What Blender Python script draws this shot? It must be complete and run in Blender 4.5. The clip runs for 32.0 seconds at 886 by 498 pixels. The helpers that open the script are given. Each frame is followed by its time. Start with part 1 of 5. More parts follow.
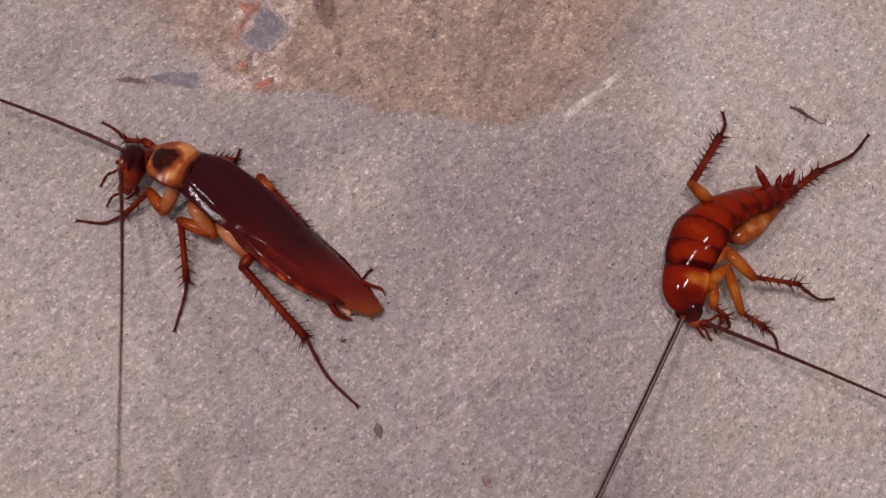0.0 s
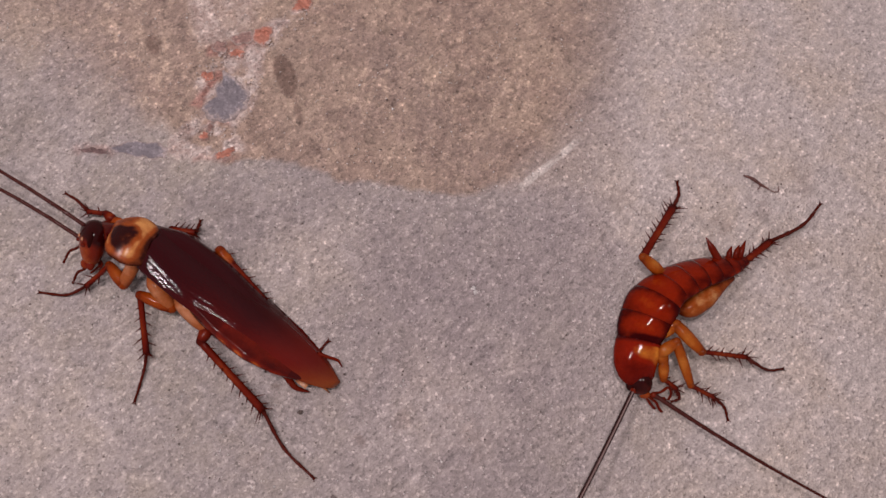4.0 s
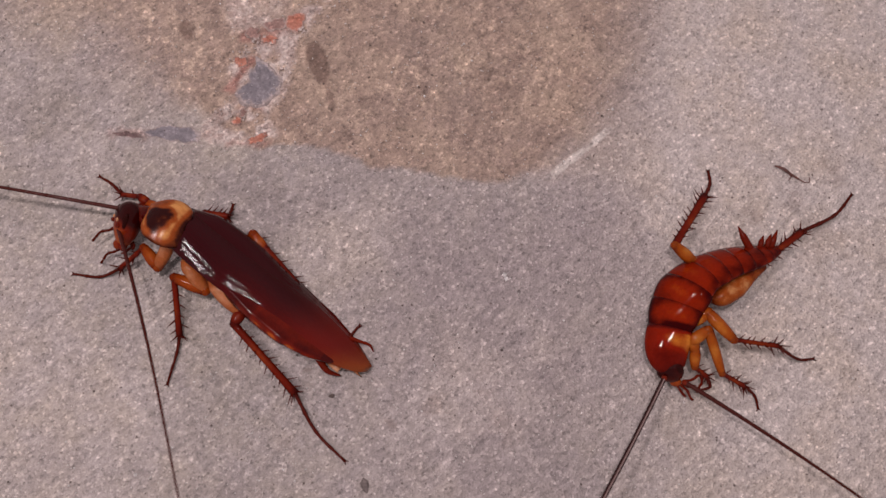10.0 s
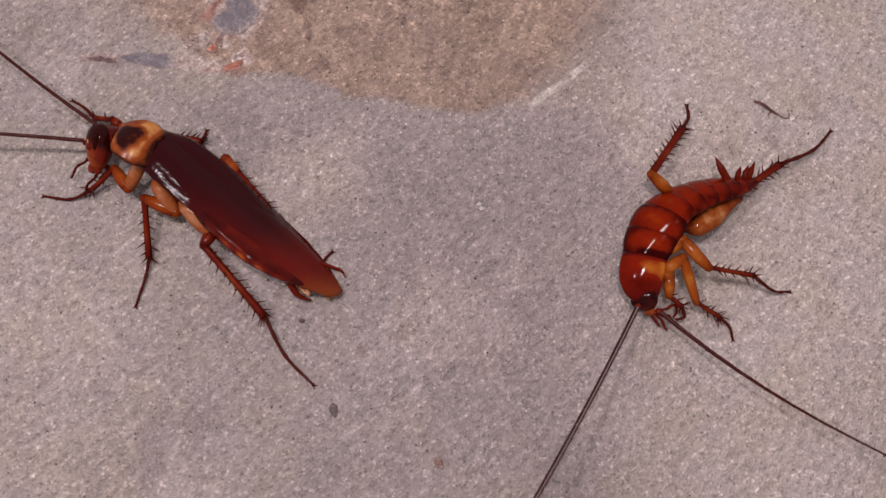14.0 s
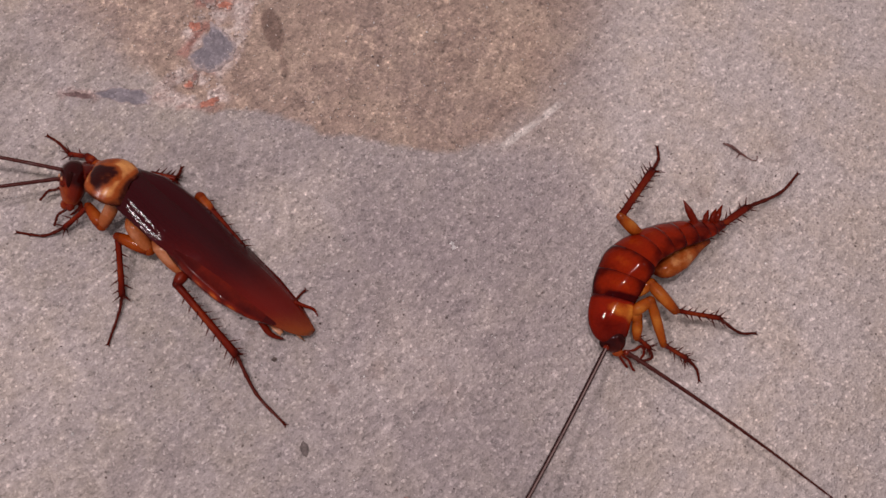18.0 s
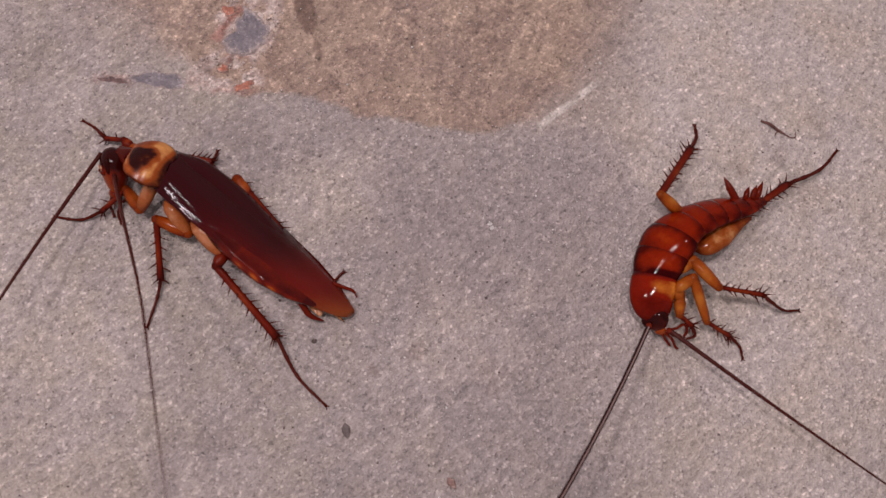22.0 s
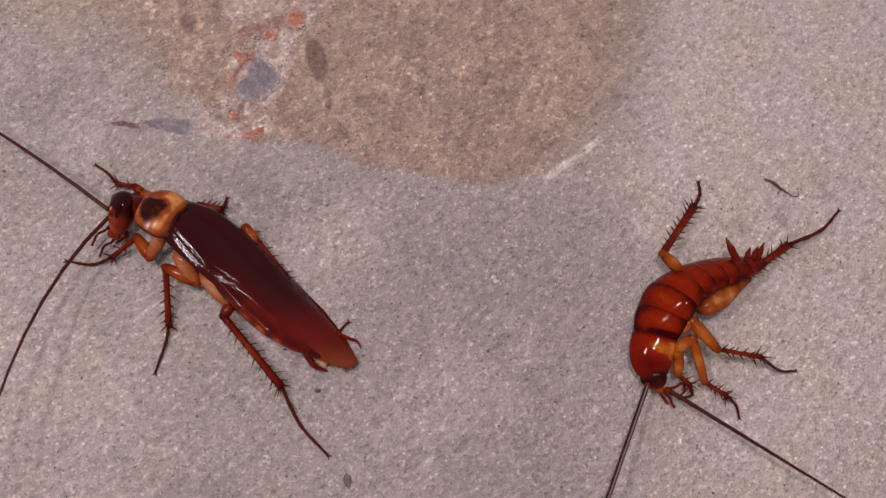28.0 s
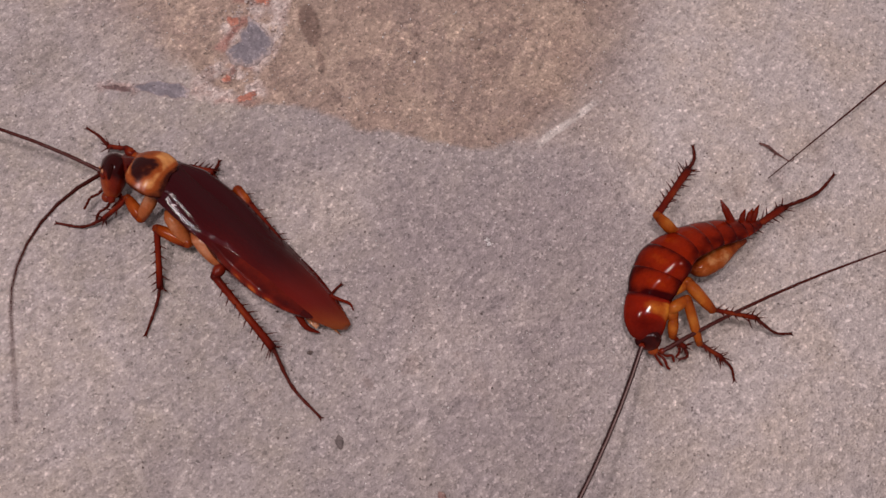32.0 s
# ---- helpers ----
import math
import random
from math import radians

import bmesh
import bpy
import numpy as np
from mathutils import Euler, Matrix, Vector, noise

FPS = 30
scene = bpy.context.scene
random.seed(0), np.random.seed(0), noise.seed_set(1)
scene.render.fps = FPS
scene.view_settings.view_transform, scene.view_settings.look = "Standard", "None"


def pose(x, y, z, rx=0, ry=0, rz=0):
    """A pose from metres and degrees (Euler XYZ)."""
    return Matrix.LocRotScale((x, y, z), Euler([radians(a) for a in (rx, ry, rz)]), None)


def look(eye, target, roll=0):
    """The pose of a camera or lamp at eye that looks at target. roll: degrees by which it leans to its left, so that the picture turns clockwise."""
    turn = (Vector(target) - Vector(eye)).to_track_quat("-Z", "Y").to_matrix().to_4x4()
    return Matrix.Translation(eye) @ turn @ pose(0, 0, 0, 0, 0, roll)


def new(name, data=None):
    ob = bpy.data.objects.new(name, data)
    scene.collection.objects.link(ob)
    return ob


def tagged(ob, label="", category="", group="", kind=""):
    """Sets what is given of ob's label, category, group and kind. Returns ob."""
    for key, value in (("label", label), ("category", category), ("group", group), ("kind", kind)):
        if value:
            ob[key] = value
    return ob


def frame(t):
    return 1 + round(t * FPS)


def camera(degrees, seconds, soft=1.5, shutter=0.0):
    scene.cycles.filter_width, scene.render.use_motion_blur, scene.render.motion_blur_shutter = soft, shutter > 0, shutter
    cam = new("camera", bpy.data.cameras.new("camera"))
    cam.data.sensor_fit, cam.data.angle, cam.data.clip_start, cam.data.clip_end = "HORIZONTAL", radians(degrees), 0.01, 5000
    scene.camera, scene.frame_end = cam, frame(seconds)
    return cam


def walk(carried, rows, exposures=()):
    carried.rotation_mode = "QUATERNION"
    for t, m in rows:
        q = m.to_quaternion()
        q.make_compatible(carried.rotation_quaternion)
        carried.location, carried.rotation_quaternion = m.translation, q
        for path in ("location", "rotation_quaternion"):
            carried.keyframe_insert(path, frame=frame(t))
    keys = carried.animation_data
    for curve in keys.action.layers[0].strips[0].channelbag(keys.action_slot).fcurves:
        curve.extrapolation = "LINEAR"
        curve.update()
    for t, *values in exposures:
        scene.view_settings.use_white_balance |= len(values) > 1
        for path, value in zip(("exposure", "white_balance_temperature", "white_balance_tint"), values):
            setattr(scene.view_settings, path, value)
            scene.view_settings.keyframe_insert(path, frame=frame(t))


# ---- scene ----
MM = 0.001
cam = camera(60.0, 32.0, soft=1.5)
# a phone's small lens, focused on the floor between the insects
cam.data.dof.use_dof = True
cam.data.dof.focus_distance = 0.107
cam.data.dof.aperture_fstop = 20.0
PATH = [
    (0, -0.00211, -0.02478, 0.10201, 13.651, -1.187, 0.000),
    (0.5, -0.00042, -0.02268, 0.10257, 13.992, -1.157, -0.013),
    (1, -0.00133, -0.02100, 0.10317, 13.969, -0.997, -0.053),
    (1.5, -0.00426, -0.01972, 0.10452, 14.192, -0.482, -0.062),
    (2, -0.00183, -0.01654, 0.10548, 13.869, -0.724, -0.002),
    (2.5, 0.00222, -0.01433, 0.10663, 13.661, -0.939, 0.087),
    (4.5, 0.00397, -0.01567, 0.10578, 13.207, -1.145, -0.068),
    (5, 0.00213, -0.01795, 0.10518, 13.264, -0.998, -0.015),
    (5.5, -0.00158, -0.01652, 0.10586, 13.170, -0.720, 0.008),
    (6, 0.00323, -0.01892, 0.10497, 13.310, -1.064, 0.095),
    (6.5, 0.00421, -0.02023, 0.10443, 13.397, -1.123, 0.247),
    (7, 0.00826, -0.02053, 0.10404, 13.297, -1.639, 0.163),
    (7.5, 0.00253, -0.02406, 0.10264, 13.500, -1.124, 0.278),
    (8, 0.00153, -0.02019, 0.10407, 13.157, -1.125, 0.362),
    (8.5, -0.00196, -0.01758, 0.10545, 13.104, -0.808, 0.486),
    (9, 0.00081, -0.01921, 0.10468, 13.168, -1.103, 0.662),
    (9.5, -0.00164, -0.01791, 0.10577, 13.218, -0.915, 0.645),
    (10, 0.00025, -0.01694, 0.10612, 13.269, -0.905, 0.648),
    (10.5, -0.00190, -0.01830, 0.10589, 13.275, -0.806, 0.778),
    (11, 0.00305, -0.01756, 0.10573, 13.163, -0.992, 1.027),
    (11.5, 0.00326, -0.01980, 0.10475, 13.061, -1.331, 0.917),
    (12, 0.00399, -0.02156, 0.10401, 13.355, -1.529, 0.946),
    (12.5, 0.00406, -0.01804, 0.10544, 13.135, -1.287, 0.704),
    (13, 0.00342, -0.02137, 0.10424, 13.256, -1.526, 0.670),
    (13.5, -0.00012, -0.02416, 0.10387, 13.363, -0.959, 0.874),
    (14, 0.00374, -0.02700, 0.10266, 13.599, -1.277, 1.403),
    (14.5, 0.00465, -0.02556, 0.10355, 13.404, -1.402, 1.390),
    (15, 0.00495, -0.02029, 0.10569, 13.025, -1.439, 1.419),
    (15.5, 0.00617, -0.02349, 0.10397, 13.356, -1.542, 1.481),
    (17.5, 0.00544, -0.02676, 0.10294, 14.160, -1.977, 1.666),
    (18, 0.00577, -0.02225, 0.10510, 13.780, -2.249, 1.682),
    (18.5, 0.00569, -0.02494, 0.10381, 14.011, -2.030, 1.619),
    (19, 0.00434, -0.02472, 0.10356, 13.948, -1.919, 1.299),
    (19.5, 0.00702, -0.01719, 0.10661, 13.629, -2.620, 1.365),
    (20, 0.00736, -0.01840, 0.10628, 13.767, -2.626, 1.207),
    (20.5, 0.00190, -0.01884, 0.10637, 13.739, -1.769, 0.993),
    (21, 0.00274, -0.01861, 0.10678, 13.870, -1.728, 1.166),
    (21.5, 0.00258, -0.02611, 0.10323, 14.364, -1.788, 1.208),
    (22, 0.00120, -0.02555, 0.10340, 14.188, -1.756, 1.172),
    (22.5, 0.00220, -0.02533, 0.10325, 14.079, -1.691, 1.227),
    (23, -0.00084, -0.02269, 0.10453, 13.838, -1.586, 1.036),
    (23.5, 0.00141, -0.02143, 0.10521, 13.746, -1.590, 1.098),
    (24, 0.00426, -0.01884, 0.10617, 13.660, -1.848, 1.165),
    (24.5, 0.00217, -0.01956, 0.10603, 13.809, -1.700, 1.224),
    (25, -0.00063, -0.02200, 0.10442, 13.974, -1.489, 1.533),
    (25.5, -0.00060, -0.02180, 0.10475, 13.844, -1.409, 1.552),
    (27.5, -0.00054, -0.02350, 0.10470, 13.770, -1.453, 2.415),
    (28, 0.00093, -0.01744, 0.10707, 13.413, -1.715, 2.582),
    (28.5, 0.00358, -0.02001, 0.10583, 13.702, -1.992, 2.388),
    (29, 0.00162, -0.01590, 0.10771, 13.435, -1.813, 2.236),
    (29.5, 0.00238, -0.01891, 0.10672, 13.581, -1.858, 2.159),
    (30, 0.00141, -0.02165, 0.10554, 13.619, -1.673, 2.195),
    (30.5, 0.00410, -0.02067, 0.10589, 13.671, -2.133, 2.174),
    (31, 0.00588, -0.02050, 0.10596, 13.704, -2.349, 2.214),
    (31.5, 0.00193, -0.02220, 0.10539, 13.835, -1.615, 2.571),
    (32, 0.00202, -0.02322, 0.10502, 13.871, -1.807, 2.553),
]
EXPOSURE = 0.0
walk(cam, [(t, pose(x, y, z, rx, ry, rz)) for t, x, y, z, rx, ry, rz in PATH],
     exposures=[(0.0, EXPOSURE, 6500, 10), (32.0, EXPOSURE, 6500, 10)])

# ---- light: daylight from all sides, dimmed overhead to keep the shells' reflections dark, and two small lamps above the camera ----
world = bpy.data.worlds.new("world")
world.use_nodes = True
sky = world.node_tree
height = sky.nodes.new("ShaderNodeSeparateXYZ")
sky.links.new(sky.nodes.new("ShaderNodeTexCoord").outputs["Generated"], height.inputs[0])
dome = sky.nodes.new("ShaderNodeValToRGB")
dome.color_ramp.elements[0].color = (0.50, 0.425, 0.434, 1)
dome.color_ramp.elements.new(0.5).color = (0.70, 0.595, 0.608, 1)
dome.color_ramp.elements[2].color = (0.50, 0.425, 0.434, 1)
sky.links.new(height.outputs[2], dome.inputs[0])
sky.links.new(dome.outputs[0], sky.nodes["Background"].inputs[0])
sky.nodes["Background"].inputs[1].default_value = 0.70
scene.world = world


def flash_lamp(eye, target, watts, colour, radius):
    data = bpy.data.lights.new("flash_lamp", "SPOT")
    data.energy, data.color, data.shadow_soft_size = watts, colour, radius
    data.spot_size, data.spot_blend = radians(120), 0.6
    ob = new("flash_lamp", data)
    ob.matrix_world = look(eye, target)
    return ob


for x, y in ((-0.108, 0.016), (-0.014, 0.004)):
    flash_lamp((x, y, 0.25), (0.0, 0.005, 0), 0.98, (1.0, 0.845, 0.865), 0.012)

# ---- materials ----


def material(name):
    mat = bpy.data.materials.new(name)
    mat.use_nodes = True
    tree = mat.node_tree
    return mat, tree, tree.nodes["Principled BSDF"]


def node(tree, kind, **values):
    n = tree.nodes.new(kind)
    for key, value in values.items():
        if key == "inputs":
            for k, v in value.items():
                n.inputs[k].default_value = v
        elif key == "operation":
            n.operation = value
        elif key == "data_type":
            n.data_type = value
        elif key == "attribute_name":
            n.attribute_name = value
        elif key == "blend_type":
            n.blend_type = value
        elif key == "feature":
            n.feature = value
    return n


def noise_tex(tree, coords, scale, detail=3.0, rough=0.55, stretch=None):
    if stretch:
        m = node(tree, "ShaderNodeMapping")
        m.inputs["Scale"].default_value = stretch
        tree.links.new(coords, m.inputs["Vector"])
        coords = m.outputs[0]
    n = node(tree, "ShaderNodeTexNoise", inputs={"Scale": scale, "Detail": detail, "Roughness": rough})
    tree.links.new(coords, n.inputs["Vector"])
    return n.outputs["Fac"]


def ramp(tree, fac, *stops):
    n = tree.nodes.new("ShaderNodeValToRGB")
    el = n.color_ramp.elements
    while len(el) < len(stops):
        el.new(0.5)
    for e, (at, c) in zip(el, stops):
        e.position, e.color = at, (*c, 1) if len(c) == 3 else c
    tree.links.new(fac, n.inputs[0])
    return n.outputs[0]


def grey(v):
    return (v, v, v)


def mix(tree, fac, a, b, blend="MIX"):
    n = tree.nodes.new("ShaderNodeMix")
    n.data_type, n.blend_type = "RGBA", blend
    for sock, v in ((n.inputs[0], fac), (n.inputs[6], a), (n.inputs[7], b)):
        if isinstance(v, (int, float)):
            sock.default_value = v
        elif isinstance(v, tuple):
            sock.default_value = (*v, 1)
        else:
            tree.links.new(v, sock)
    return n.outputs[2]


def bump(tree, height, strength, distance, normal=None):
    n = node(tree, "ShaderNodeBump", inputs={"Strength": strength, "Distance": distance})
    tree.links.new(height, n.inputs["Height"])
    if normal:
        tree.links.new(normal, n.inputs["Normal"])
    return n.outputs[0]


def cement_material():
    """Grey sanded cement skim over an older brown screed, with sand grain, stains and a scratch."""
    mat, tree, bsdf = material("cement_floor")
    link = tree.links.new
    co = node(tree, "ShaderNodeTexCoord").outputs["Object"]
    masks = []
    for name in ("mask_a", "mask_b", "mask_c"):
        a = node(tree, "ShaderNodeAttribute", attribute_name=name)
        s = node(tree, "ShaderNodeSeparateColor")
        link(a.outputs["Color"], s.inputs[0])
        masks += list(s.outputs)
    patch, stain, lime, scratch, wear, pale, mauve, rust, fleck_zone = masks
    broad = noise_tex(tree, co, 45, 4, 0.6)
    blotch = noise_tex(tree, co, 260, 4, 0.65)
    grain = noise_tex(tree, co, 3200, 3, 0.7)
    sand = node(tree, "ShaderNodeTexVoronoi", inputs={"Scale": 2900.0, "Randomness": 1.0})
    link(co, sand.inputs["Vector"])
    cell = node(tree, "ShaderNodeSeparateColor")
    link(sand.outputs["Color"], cell.inputs[0])
    # fine strokes left by the trowel, leaning to the upper right
    swung = node(tree, "ShaderNodeMapping", inputs={"Rotation": (0, 0, radians(-42))})
    turned = node(tree, "ShaderNodeMapping", inputs={"Scale": (1.0, 2.0, 1.0)})
    link(co, swung.inputs["Vector"]), link(swung.outputs[0], turned.inputs["Vector"])
    stroke = noise_tex(tree, turned.outputs[0], 420, 4, 0.65)
    streak = noise_tex(tree, turned.outputs[0], 680, 3, 0.6)
    speck = noise_tex(tree, co, 1250, 2, 0.5)

    skim = ramp(tree, broad, (0.3, (0.300, 0.268, 0.259)), (0.7, (0.400, 0.358, 0.347)))
    skim = mix(tree, ramp(tree, blotch, (0.4, grey(0)), (0.66, grey(0.45))), skim, (0.365, 0.318, 0.268))
    tan = noise_tex(tree, co, 75, 5, 0.65)
    skim = mix(tree, ramp(tree, tan, (0.48, grey(0)), (0.66, grey(0.6))), skim, (0.375, 0.332, 0.278))
    skim = mix(tree, mauve, skim, ramp(tree, blotch, (0.35, (0.288, 0.246, 0.248)), (0.65, (0.352, 0.306, 0.302))))
    skim = mix(tree, wear, skim, (0.220, 0.190, 0.190))
    skim = mix(tree, pale, skim, ramp(tree, tan, (0.42, (0.490, 0.440, 0.418)), (0.62, (0.490, 0.425, 0.376))))
    screed = ramp(tree, blotch, (0.34, (0.270, 0.196, 0.158)), (0.5, (0.325, 0.241, 0.194)), (0.66, (0.395, 0.294, 0.230)))
    screed = mix(tree, ramp(tree, broad, (0.4, grey(0)), (0.6, grey(0.55))), screed, (0.275, 0.212, 0.185))
    screed = mix(tree, ramp(tree, tan, (0.46, grey(0)), (0.62, grey(0.6))), screed, (0.42, 0.325, 0.25))
    # clusters of pale peach flecks and small dark hollows in the screed
    flake = noise_tex(tree, co, 540, 6, 0.74)
    peach = ramp(tree, flake, (0.53, grey(0)), (0.64, grey(1.0)))
    screed = mix(tree, mix(tree, 1.0, peach, fleck_zone, "MULTIPLY"), screed, (0.55, 0.42, 0.325))
    screed = mix(tree, ramp(tree, flake, (0.36, grey(0.7)), (0.42, grey(0))), screed, (0.185, 0.130, 0.110))
    base = mix(tree, patch, skim, screed)
    base = mix(tree, lime, base, ramp(tree, flake, (0.36, (0.33, 0.245, 0.218)), (0.48, (0.46, 0.375, 0.34)), (0.6, (0.62, 0.54, 0.50))))
    base = mix(tree, rust, base, ramp(tree, flake, (0.4, (0.235, 0.115, 0.095)), (0.6, (0.40, 0.225, 0.185))))
    base = mix(tree, stain, base, ramp(tree, blotch, (0.35, (0.150, 0.100, 0.080)), (0.65, (0.205, 0.140, 0.112))))
    base = mix(tree, scratch, base, (0.60, 0.55, 0.51))
    # single grains: darker, paler and a few nearly black or white ones
    tint = ramp(tree, cell.outputs[0], (0.0, grey(0.62)), (0.12, grey(0.88)), (0.6, grey(1.0)), (0.9, grey(1.1)), (1.0, grey(1.65)))
    base = mix(tree, 0.8, base, tint, "MULTIPLY")
    base = mix(tree, 0.8, base, ramp(tree, stroke, (0.32, grey(0.82)), (0.68, grey(1.17))), "MULTIPLY")
    base = mix(tree, 1.0, base, ramp(tree, streak, (0.28, grey(0.72)), (0.42, grey(0.95)), (0.56, grey(1.03)), (0.66, grey(1.24)), (0.76, grey(1.6))), "MULTIPLY")
    base = mix(tree, 1.0, base, ramp(tree, speck, (0.29, grey(0.62)), (0.36, grey(0.97)), (0.66, grey(1.0)), (0.74, grey(1.6))), "MULTIPLY")
    base = mix(tree, 0.6, base, ramp(tree, grain, (0.3, grey(0.80)), (0.7, grey(1.18))), "MULTIPLY")
    link(base, bsdf.inputs["Base Color"])
    link(ramp(tree, cell.outputs[2], (0.0, grey(0.85)), (0.86, grey(0.7)), (0.95, grey(0.2))), bsdf.inputs["Roughness"])
    bsdf.inputs["Specular IOR Level"].default_value = 0.4
    n = bump(tree, sand.outputs["Distance"], 0.7, 0.0003)
    n = bump(tree, grain, 0.45, 0.0002, bump(tree, streak, 0.7, 0.0005, n))
    n = bump(tree, blotch, 0.5, 0.0005, n)
    link(n, bsdf.inputs["Normal"])
    return mat


def mineral_material(name, dark, light, scale, rough=0.8, depth=0.00025, dust=0.0):
    """Stone, brick or mortar with sand grain; its rim (tone near 0) wears away under cement dust."""
    mat, tree, bsdf = material(name)
    link = tree.links.new
    co = node(tree, "ShaderNodeTexCoord").outputs["Object"]
    a, b = noise_tex(tree, co, scale, 4, 0.65), noise_tex(tree, co, scale * 4, 3, 0.7)
    col = ramp(tree, a, (0.3, dark), (0.7, light))
    if dust:
        tone = node(tree, "ShaderNodeAttribute", attribute_name="tone").outputs["Fac"]
        lay = node(tree, "ShaderNodeMath", operation="SUBTRACT")
        link(noise_tex(tree, co, 1300, 4, 0.7), lay.inputs[0]), link(tone, lay.inputs[1])
        col = mix(tree, ramp(tree, lay.outputs[0], (0.0, grey(0)), (0.2, grey(dust))), col, ramp(tree, a, (0.35, (0.33, 0.255, 0.225)), (0.65, (0.48, 0.40, 0.365))))
    sand = node(tree, "ShaderNodeTexVoronoi", inputs={"Scale": 2900.0, "Randomness": 1.0})
    link(co, sand.inputs["Vector"])
    cell = node(tree, "ShaderNodeSeparateColor")
    link(sand.outputs["Color"], cell.inputs[0])
    col = mix(tree, 0.7, col, ramp(tree, cell.outputs[0], (0.0, grey(0.7)), (0.3, grey(0.92)), (0.85, grey(1.1)), (1.0, grey(1.6))), "MULTIPLY")
    col = mix(tree, 0.8, col, ramp(tree, b, (0.3, grey(0.76)), (0.7, grey(1.22))), "MULTIPLY")
    link(col, bsdf.inputs["Base Color"])
    bsdf.inputs["Roughness"].default_value = rough
    link(bump(tree, b, 0.6, depth, bump(tree, a, 0.6, depth * 2)), bsdf.inputs["Normal"])
    return mat


def chitin_material(name, dark, light, rough=0.28, coat=0.5, scale=420.0, spread=0.35, relief=0.000003, stretch=(1, 1, 1), sheer=0.0, shine=0.14, mid=None, cells=0.0):
    """Glossy insect shell; the vertex value tone runs from dark (0) to light (1): pigment, and some painted light."""
    mat, tree, bsdf = material(name)
    link = tree.links.new
    co = node(tree, "ShaderNodeTexCoord").outputs["Object"]
    tone = node(tree, "ShaderNodeAttribute", attribute_name="tone").outputs["Fac"]
    a, b = noise_tex(tree, co, scale, 4, 0.6, stretch), noise_tex(tree, co, scale * 7, 3, 0.6, stretch)
    shift = node(tree, "ShaderNodeMath", operation="MULTIPLY_ADD", inputs={1: spread, 2: -spread / 2})
    link(a, shift.inputs[0])
    total = node(tree, "ShaderNodeMath", operation="ADD")
    link(tone, total.inputs[0]), link(shift.outputs[0], total.inputs[1])
    col = ramp(tree, total.outputs[0], (0.0, dark), *([(0.5, mid)] if mid else []), (1.0, light))
    col.node.color_ramp.interpolation = "EASE"
    col = mix(tree, 0.7, col, ramp(tree, b, (0.3, grey(0.8)), (0.75, grey(1.2))), "MULTIPLY")
    link(col, bsdf.inputs["Base Color"])
    link(ramp(tree, a, (0.3, grey(rough * 0.8)), (0.75, grey(min(1, rough * 1.2)))), bsdf.inputs["Roughness"])
    bsdf.inputs["Coat Weight"].default_value = coat
    bsdf.inputs["Specular IOR Level"].default_value = shine
    bsdf.inputs["Coat Roughness"].default_value = 0.1
    if sheer:
        bsdf.inputs["Subsurface Weight"].default_value = sheer
        bsdf.inputs["Subsurface Radius"].default_value = (0.0012, 0.0004, 0.0002)
        bsdf.inputs["Subsurface Scale"].default_value = 1.0
    n = bump(tree, b, 0.5, relief * 0.5, bump(tree, a, 0.6, relief * 3))
    if cells:
        # fine net of wing veins
        net = node(tree, "ShaderNodeTexVoronoi", feature="DISTANCE_TO_EDGE", inputs={"Scale": 1500.0, "Randomness": 1.0})
        long = node(tree, "ShaderNodeMapping", inputs={"Scale": (1.1, 2.2, 2.2)})
        link(co, long.inputs["Vector"]), link(long.outputs[0], net.inputs["Vector"])
        n = bump(tree, ramp(tree, net.outputs["Distance"], (0.0, grey(1)), (0.25, grey(0))), 0.6, cells, n)
    link(n, bsdf.inputs["Normal"])
    return mat


CEMENT = cement_material()
BRICK = mineral_material("brick_red", (0.33, 0.115, 0.075), (0.50, 0.23, 0.165), 900, dust=0.7)
BRICK_DULL = mineral_material("brick_dull", (0.20, 0.115, 0.10), (0.34, 0.22, 0.19), 900, dust=0.8)
SLIVER = mineral_material("dark_stone", (0.12, 0.075, 0.072), (0.21, 0.14, 0.135), 900, dust=0.4)
SLATE = mineral_material("blue_grey_mortar", (0.135, 0.124, 0.142), (0.225, 0.205, 0.220), 420, dust=0.55)
LIME = mineral_material("lime_mortar", (0.42, 0.355, 0.33), (0.62, 0.545, 0.515), 700, dust=0.4)
GRIT_DARK = mineral_material("dark_grit", (0.075, 0.055, 0.048), (0.20, 0.155, 0.14), 2500)
PEBBLE = mineral_material("grey_pebble", (0.12, 0.098, 0.092), (0.21, 0.175, 0.165), 1500)
GRIT_PALE = mineral_material("pale_quartz", (0.70, 0.67, 0.65), (0.90, 0.88, 0.87), 2500, 0.3)
TWIG = mineral_material("dry_fragment", (0.06, 0.020, 0.017), (0.17, 0.065, 0.052), 900, 0.5)

